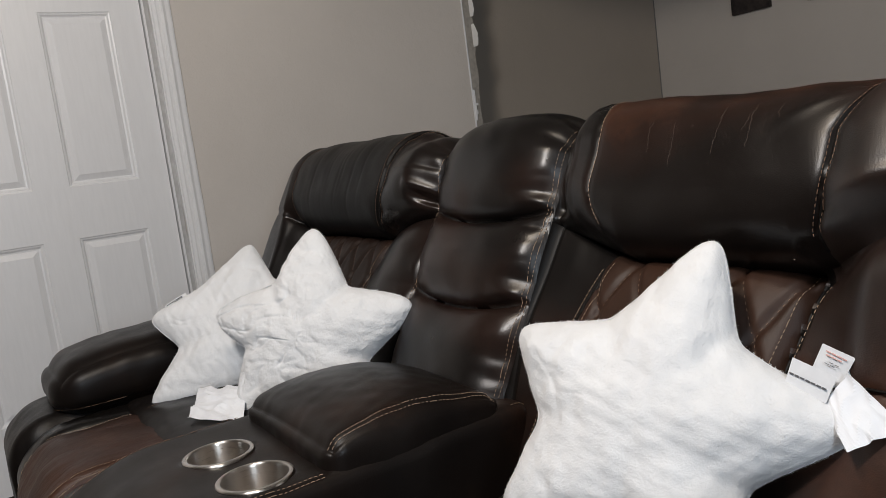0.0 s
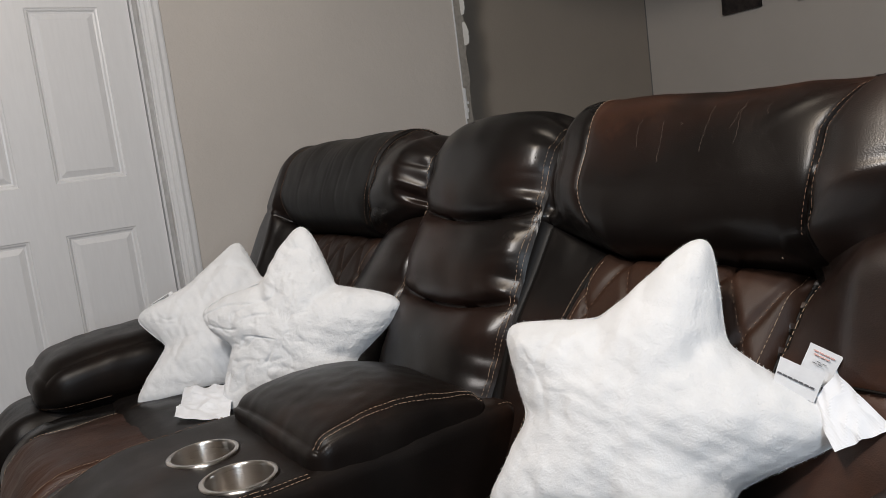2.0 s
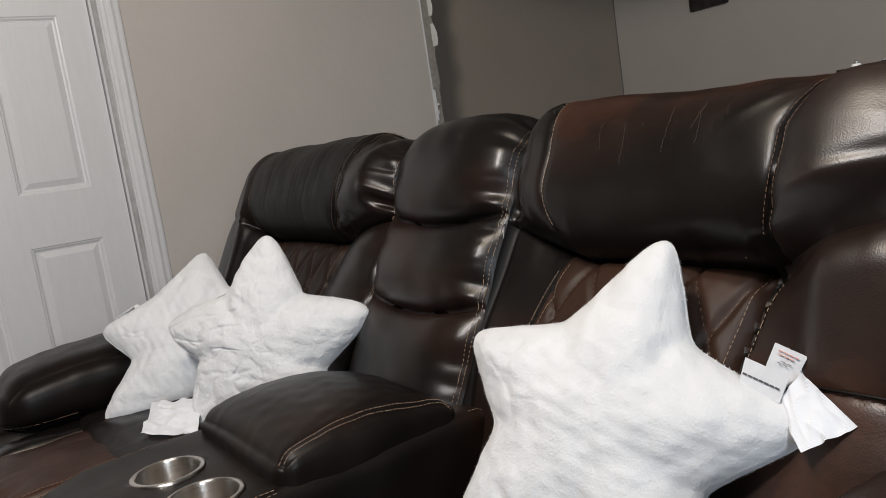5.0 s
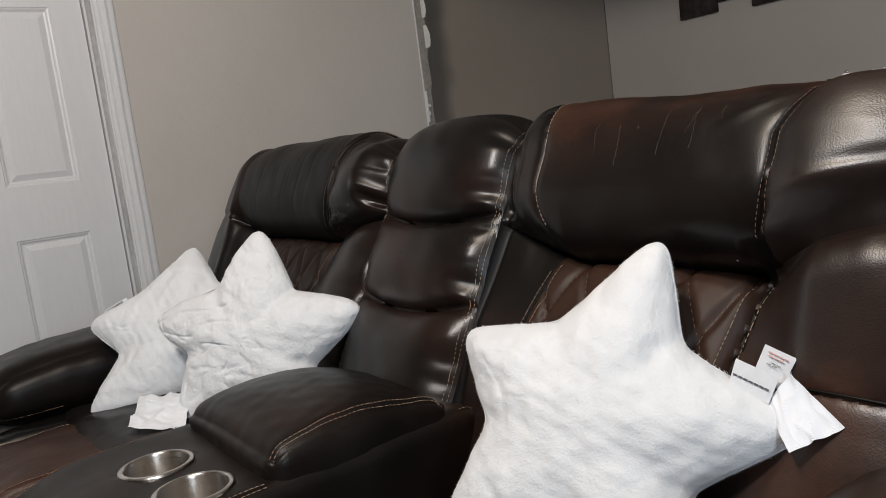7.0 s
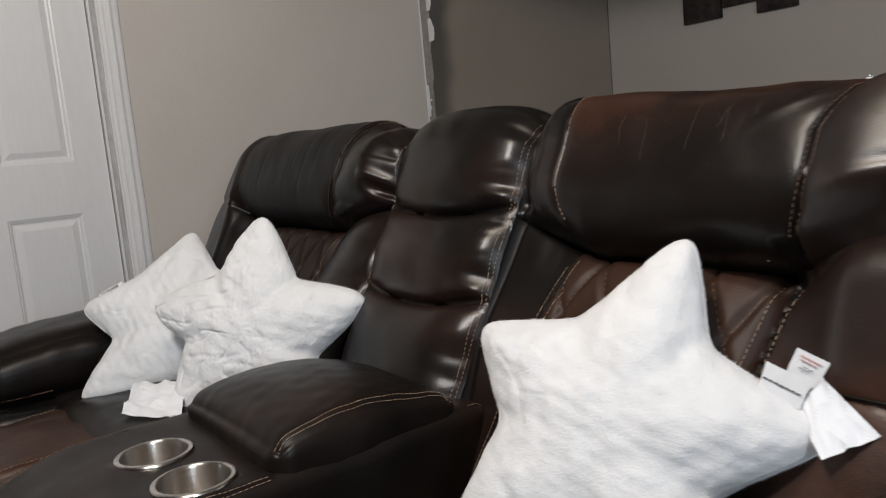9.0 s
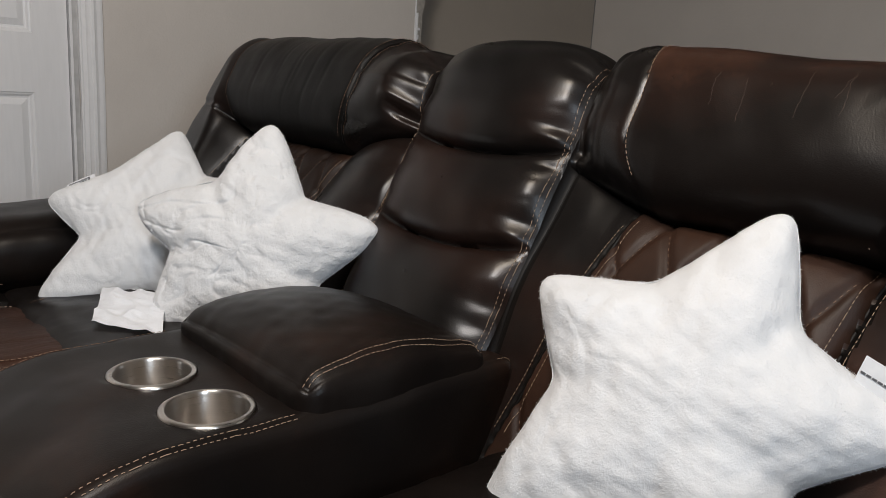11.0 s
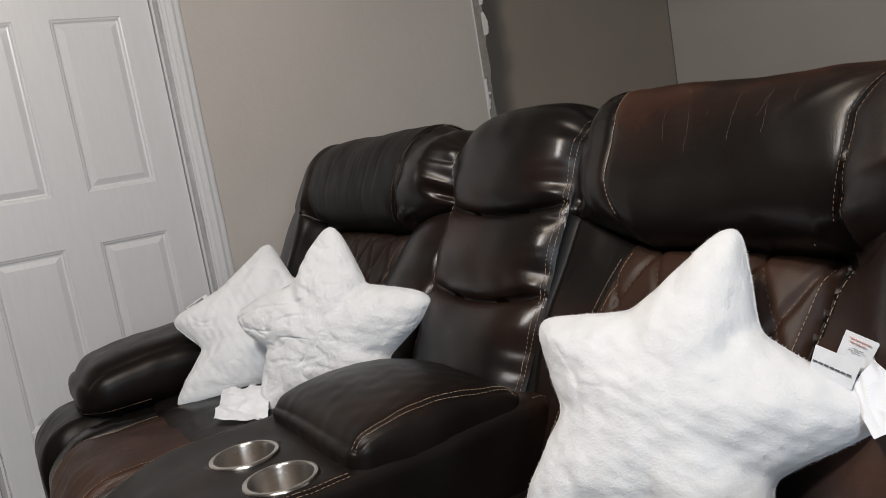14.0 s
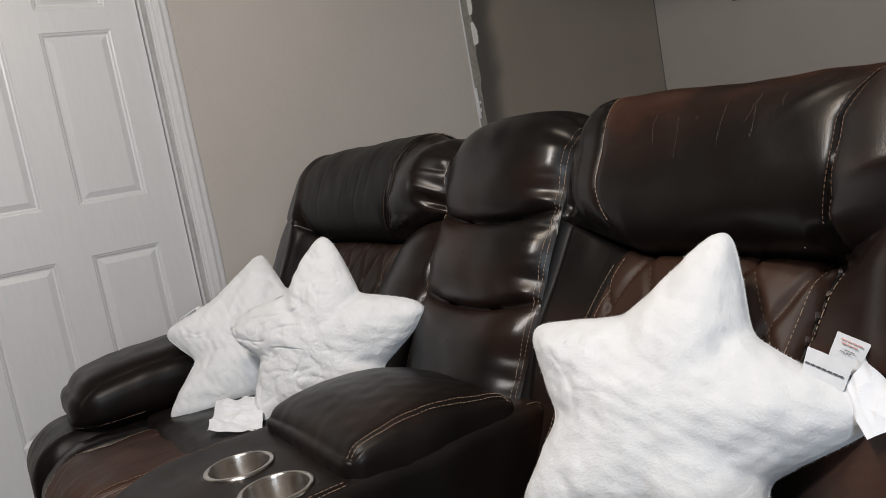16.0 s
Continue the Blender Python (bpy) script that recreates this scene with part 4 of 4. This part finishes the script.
def star_pillow(centre, right, up, tips, valleys, thick, seed, label, bulge, crinkle=0.35):
    """A stuffed plush star. tips, valleys: (angle in degrees, radius) round the centre."""
    r_, u_ = Vector(right).normalized(), Vector(up).normalized()
    n_ = r_.cross(u_).normalized()
    frame_m = np.array([r_, u_, n_]).T
    c = np.array(centre)
    knots = sorted([(a, r, 1) for a, r in tips] + [(a, r, 0) for a, r in valleys])
    ang = np.array([k[0] for k in knots] + [knots[0][0] + 360], float)
    kp = [(r * math.cos(math.radians(a)), r * math.sin(math.radians(a)), s) for a, r, s in knots]
    kp.append(kp[0])
    # outline: straight flanks, rounded tips and softer valleys
    fine = []
    for (x0, y0, s0), (x1, y1, s1) in zip(kp, kp[1:]):
        for t in np.linspace(0, 1, 26, endpoint=False):
            bow = bulge * math.sin(math.pi * t) / math.hypot(x1 - x0, y1 - y0)
            fine.append((x0 + (x1 - x0) * t + bow * (y1 - y0), y0 + (y1 - y0) * t - bow * (x1 - x0)))
    fine = np.array(fine)
    L = len(fine)
    soft = []
    for size in (25, 9):
        w = np.hanning(size)
        w /= w.sum()
        e = size // 2
        soft.append(np.stack([np.convolve(np.concatenate([fine[-e:, k], fine[:, k], fine[:e, k]]), w, "valid") for k in (0, 1)], 1))
    far = np.hypot(*fine.T)
    at_tip = np.clip((far - far.min()) / (far.max() - far.min()) * 2.2 - 0.6, 0, 1)[:, None]
    sm = soft[0] * at_tip + soft[1] * (1 - at_tip)
    # give the rounded tips their reach back
    grow = 1 + 0.085 * np.clip((np.hypot(*sm.T) - 0.17) / 0.08, 0, 1)
    sm *= grow[:, None]
    nr = 56
    vs, fs = [], []
    rad = np.sin(np.linspace(0.03, 1, nr) * math.pi / 2)
    edge_r = np.hypot(*sm.T)
    layers = []
    for side in (1, -1):
        for f in rad:
            local = edge_r / edge_r.max()
            # inside a tip the stuffing is as deep as the tip is wide
            h = thick * (1 - f ** 2.6) ** 0.55 * (0.62 + 0.38 * (1 - f * local) ** 0.5)
            layers.append(np.stack([sm[:, 0] * f, sm[:, 1] * f, side * h], 1))
    p = np.concatenate(layers)
    dent = waves(p, 7, seed) * 0.0030 + waves(p, 17, seed + 1) * 0.0013 + waves(p, 34, seed + 2) * 0.0009
    # folds that run in from the valleys
    th = np.degrees(np.arctan2(p[:, 1], p[:, 0])) % 360
    rr = np.hypot(p[:, 0], p[:, 1])
    for i, (a, r) in enumerate(valleys):
        off = (th - a + 180 + 10 * math.sin(3 * i + seed)) % 360 - 180
        dent -= 0.0055 * np.exp(-(off * rr / r / 5.5) ** 2) * np.clip((rr / r - 0.35) / 0.5, 0, 1)
    for i, (a, r) in enumerate(tips):
        off = (th - a + 180) % 360 - 180
        band = rr / r - 0.60 - 0.05 * math.sin(i * 2 + seed)
        dent -= 0.0028 * np.exp(-(band / 0.034) ** 2) * (np.abs(off) < 24) * np.cos(off * 0.065)
    # crinkles in the cloth, more on one flank
    flank = np.clip(0.75 - p[:, 0] / 0.16 + 0.5 * waves(p, 5, seed + 8), 0.1, 1.2)
    flank *= crinkle
    for sc, am, wd in ((9, 0.0028, 0.13), (15, 0.0022, 0.15)):
        dent -= am * np.exp(-(waves(p * np.array([0.7, 1.3, 1.0]), sc, seed + sc) / wd) ** 2) * flank
    p[:, 2] += np.sign(p[:, 2]) * dent * (np.abs(p[:, 2]) > 0.004)
    p[:, :2] *= (1 + 0.35 * dent)[:, None]
    p = np.concatenate([p, [[0, 0, thick], [0, 0, -thick]]])
    for side in (0, 1):
        o = side * nr * L
        for i in range(nr - 1):
            for k in range(L):
                k2 = (k + 1) % L
                f = (o + i * L + k, o + (i + 1) * L + k, o + (i + 1) * L + k2, o + i * L + k2)
                fs.append(f if side == 0 else f[::-1])
        hub = 2 * nr * L + side
        for k in range(L):
            k2 = (k + 1) % L
            f = (hub, o + k, o + k2)
            fs.append(f if side == 0 else f[::-1])
    for k in range(L):   # close the rim
        k2 = (k + 1) % L
        a, b2 = (nr - 1) * L, (2 * nr - 1) * L
        fs.append((a + k, b2 + k, b2 + k2, a + k2))
    q = p @ frame_m.T + c
    thing = empty("star_pillow", tuple(c))
    tagged(thing, label, "pillow", "star pillows")
    mesh_ob("cover", q, fs, PLUSH_CRUSHED if crinkle > 1 else PLUSH, thing)
    # short pile: fine tufts standing off the cover
    g = np.random.RandomState(seed)
    F = np.array([f for f in fs if len(f) == 4])
    A, B2, C2 = q[F[:, 0]], q[F[:, 1]], q[F[:, 3]]
    nrm = np.cross(B2 - A, C2 - A)
    size = np.linalg.norm(nrm, axis=1) + 1e-12
    pick = g.choice(len(F), 34000, p=size / size.sum())
    s, t = g.rand(2, len(pick), 1)
    root = A[pick] + (B2 - A)[pick] * s + (C2 - A)[pick] * t
    nn = nrm[pick] / size[pick][:, None]
    comb = np.stack([waves(root, 7, seed + k) for k in (31, 32, 33)], 1)
    lean = comb * 0.9 + g.normal(size=root.shape) * 0.45
    lean -= nn * (lean * nn).sum(1, keepdims=True)
    rim = np.abs(nn @ np.array(n_))[:, None] < 0.45
    stand = (g.rand(len(pick), 1) < np.where(rim, 0.6, 0.0)) * 1.0
    tip = root + (nn * (0.12 + 0.6 * stand) + lean * (0.85 - 0.3 * stand)) * (g.uniform(0.0014, 0.0028, (len(pick), 1)) + 0.0013 * stand)
    across = np.cross(nn, lean + 1e-6)
    across /= np.linalg.norm(across, axis=1, keepdims=True)
    wd = g.uniform(0.0006, 0.0013, (len(pick), 1)) * (1 - 0.55 * stand)
    tri = np.stack([root - across * wd - nn * 0.0005, root + across * wd - nn * 0.0005, tip], 1).reshape(-1, 3)
    tagged(mesh_ob("fleece", tri, np.arange(len(tri)).reshape(-1, 3), PLUSH, thing), kind="stuff")
    return thing, (c, r_, u_, n_)


big, big_f = star_pillow((-0.545, 0.966, 0.603), (0.925, 0.311, -0.219), (0.062, 0.444, 0.894),
                         [(86, 0.258), (163, 0.235), (234, 0.286), (306, 0.284), (16, 0.248)], [(128, 0.152), (196, 0.166), (270, 0.176), (343, 0.146), (57, 0.155)], 0.066, 201,
                         "large fluffy white plush star pillow leaning on the seat back", 0.002)
second, second_f = star_pillow((-1.395, 0.838, 0.636), (0.762, 0.647, -0.037), (-0.161, 0.244, 0.956),
                               [(89, 0.242), (167, 0.243), (229, 0.254), (306, 0.251), (16, 0.245)], [(126, 0.150), (189, 0.158), (270, 0.147), (340, 0.147), (51, 0.138)], 0.066, 211,
                               "fluffy white plush star pillow propped against the console", 0.007, 1.1)
third, third_f = star_pillow((-1.709, 0.786, 0.643), (0.574, 0.819, 0.0), (-0.385, 0.269, 0.883),
                             [(83, 0.210), (171, 0.230), (220, 0.281), (306, 0.235), (18, 0.235)], [(137, 0.149), (196, 0.160), (262, 0.155), (340, 0.145), (50, 0.135)], 0.054, 221,
                             "fluffy white plush star pillow leaning on the arm", 0.003)


def sheet(name, corners, material, parent, n=16, crumple=0.004, seed=1, label="", thick=0.0006):
    """A creased sheet between four corners."""
    a, b2, c2, d2 = [np.array(k, float) for k in corners]
    nn = np.cross(b2 - a, d2 - a)
    nn /= np.linalg.norm(nn)
    pts = []
    for i in range(n + 1):
        for k in range(n + 1):
            s, t = i / n, k / n
            pts.append((a * (1 - s) + b2 * s) * (1 - t) + (d2 * (1 - s) + c2 * s) * t)
    pts = np.array(pts)
    fold = np.abs(waves(pts, 14, seed)) + 0.5 * np.abs(waves(pts, 32, seed + 1))
    pts = pts + nn * (crumple * (fold - 0.8))[:, None]
    fs = [(i * (n + 1) + k, (i + 1) * (n + 1) + k, (i + 1) * (n + 1) + k + 1, i * (n + 1) + k + 1) for i in range(n) for k in range(n)]
    ob = mesh_ob(name, pts, fs, material, parent, label, smooth=False)
    s = ob.modifiers.new("thick", "SOLIDIFY")
    s.thickness = thick
    return ob


def on_star(f, x, y, z=0.0):
    c, r, u, n = f
    return Vector([float(v) for v in c]) + r * x + u * y + n * z


def bars(name, f, x0, y0, dx, dy, rows, material, parent, z):
    """Lines of print as thin bars. dx, dy: along the line; rows: (offset down, start, end, thickness)."""
    bm = bmesh.new()
    d = Vector((dx, dy)).normalized()
    e = Vector((d.y, -d.x))
    for off, s, t, th in rows:
        for k in range(int((t - s) / 0.0065)):
            a = s + k * 0.0065
            q = [Vector((x0, y0)) + d * aa + e * oo for aa, oo in ((a, off), (a + 0.0052, off), (a + 0.0052, off + th), (a, off + th))]
            lo = [bm.verts.new(on_star(f, p.x, p.y, z)) for p in q]
            hi = [bm.verts.new(on_star(f, p.x, p.y, z + 0.0006)) for p in q]
            bm.faces.new(hi)
            for i in range(4):
                bm.faces.new((lo[i], lo[(i + 1) % 4], hi[(i + 1) % 4], hi[i]))
    return part(name, bm, material, parent)


# labels sewn to the large star's side tip
LIFT = 0.012
P = lambda x, y, z=LIFT: tuple(on_star(big_f, x, y, z))
sheet("care_label", [P(0.172, 0.118, 0.004), P(0.179, 0.157), P(0.217, 0.149), P(0.207, 0.112, 0.004)], SATIN, big, 8, 0.0008, 5, "white care label with red print")
sheet("care_label", [P(0.180, 0.118, 0.000), P(0.190, 0.152, 0.004), P(0.225, 0.140, 0.004), P(0.215, 0.108, 0.000)], SATIN, big, 8, 0.0008, 6, "white care label behind another")
sheet("brand_label", [P(0.150, 0.098, 0.016), P(0.152, 0.131, 0.020), P(0.204, 0.121, 0.020), P(0.199, 0.088, 0.016)], SATIN, big, 8, 0.0006, 7, "grey satin label with a line of dark print")
sheet("fibre_label", [P(0.196, 0.088, 0.008), P(0.203, 0.119, 0.008), P(0.229, 0.114, 0.008), P(0.216, 0.086, 0.008)], SATIN, big, 8, 0.0006, 8, "white label with black print")
bars("red_print", big_f, 0.185, 0.150, 1, -0.24, [(0.0, 0, 0.026, 0.0016), (0.004, 0.002, 0.026, 0.0016)], INK_RED, big, LIFT + 0.0012)
bars("grey_print", big_f, 0.183, 0.139, 1, -0.24, [(0.0, 0.008, 0.022, 0.0008), (0.003, 0.004, 0.022, 0.0008)], INK, big, LIFT + 0.0006)
bars("dark_print", big_f, 0.153, 0.113, 1, -0.19, [(0.0, 0.0, 0.046, 0.0022)], INK, big, 0.0195)
bars("black_print", big_f, 0.204, 0.109, 0.22, -1, [(0.0, 0.0, 0.018, 0.003), (0.0045, 0.0, 0.016, 0.003)], INK, big, 0.0092)
sheet("paper_leaflet", [P(0.196, 0.088, 0.010), P(0.214, 0.130, 0.018), P(0.281, 0.086, 0.030), P(0.236, 0.041, 0.034)], PAPER, big, 26, 0.0060, 9, "crumpled white paper leaflet")

# tag on the third star, and the leaflet on the seat
Q = lambda x, y, z=-0.004: tuple(on_star(third_f, x, y, z))
sheet("hang_tag", [Q(-0.184, 0.050, 0.006), Q(-0.196, 0.069, 0.002), Q(-0.143, 0.097, 0.002), Q(-0.130, 0.076, 0.008)], SATIN, third, 8, 0.002, 12, "small creased label with dark print")
bars("dark_print", third_f, -0.189, 0.067, 0.88, 0.47, [(0.0, 0, 0.05, 0.002), (0.004, 0, 0.05, 0.002)], INK, third, 0.0075)
leaf_p = sheet("paper_leaflet", [(-1.500, 0.578, 0.506), (-1.630, 0.641, 0.534), (-1.515, 0.722, 0.534), (-1.372, 0.655, 0.506)], PAPER, None, 30, 0.0060, 15)
tagged(leaf_p, "crumpled white paper leaflet lying on the leather seat", "paper")

# ---- behind the loveseat ----
table = empty("sideboard", (-0.3, 1.8, 0))
tagged(table, "dark espresso wood sideboard behind the sofa", "sideboard")
bm = bmesh.new()
box(bm, (-0.95, 1.62, 0.985), (0.42, 1.98, 1.013), 0.003)
part("top", bm, DARK_WOOD, table)
bm = bmesh.new()
box(bm, (-0.92, 1.64, 0.10), (0.39, 1.96, 0.985), 0.003)
part("body", bm, DARK_WOOD, table)
for x in (-0.88, 0.35):
    for y in (1.67, 1.93):
        bm = bmesh.new()
        box(bm, (x - 0.025, y - 0.025, 0), (x + 0.025, y + 0.025, 0.10), 0.002)
        part("leg", bm, DARK_WOOD, table)
bm = bmesh.new()
box(bm, (-0.566, 1.74, 1.013), (0.10, 1.92, 1.032), 0.002)
tagged(part("tray", bm, DARK_WOOD, None), "dark wooden tray on the sideboard", "tray")
bm = bmesh.new()
box(bm, (-0.612, 1.74, 1.013), (-0.592, 1.78, 1.029), 0.002)
tagged(part("block", bm, DARK_WOOD, None), "small dark wooden block on the sideboard", "block")
bottle = lathe("bottle", [(0.001, 0.0), (0.0085, 0.0), (0.0085, 0.0205), (0.0075, 0.0222), (0.003, 0.0224)], (-0.579, 1.752, 1.013), WHITE_CERAMIC, None, 20)
tagged(bottle, "small white bottle with a silver cap", "bottle")
lathe("cap", [(0.003, 0.0222), (0.0035, 0.025), (0.0025, 0.028), (0.0008, 0.0285)], (-0.579, 1.752, 1.013), CHROME, bottle, 12)


def crystals(name, at, spread, rise, count, size, seed, label, category):
    """A heap of small cut stones in one piece."""
    bm = bmesh.new()
    g = random.Random(seed)
    for _ in range(count):
        a, r = g.uniform(0, 6.28), math.sqrt(g.random())
        x, y = spread * r * math.cos(a), 0.6 * spread * r * math.sin(a)
        z = rise * (1 - r * r) * g.random() + size * 0.5
        m = Matrix.Translation((at[0] + x, at[1] + y, at[2] + z)) @ Euler((g.uniform(0, 3), g.uniform(0, 3), 0)).to_matrix().to_4x4()
        bmesh.ops.create_icosphere(bm, subdivisions=1, radius=size * g.uniform(0.5, 0.9), matrix=m)
    ob = part(name, bm, CRYSTAL, None)
    return tagged(ob, label, category, kind="stuff")


crystals("crystal_ornament", (-0.468, 1.78, 1.032), 0.026, 0.024, 110, 0.005, 3, "heap of sparkling silver crystal stones on the tray", "ornament")
crystals("loose_crystals", (-0.523, 1.77, 1.032), 0.020, 0.002, 26, 0.004, 5, "loose silver crystal stones on the tray", "ornament")
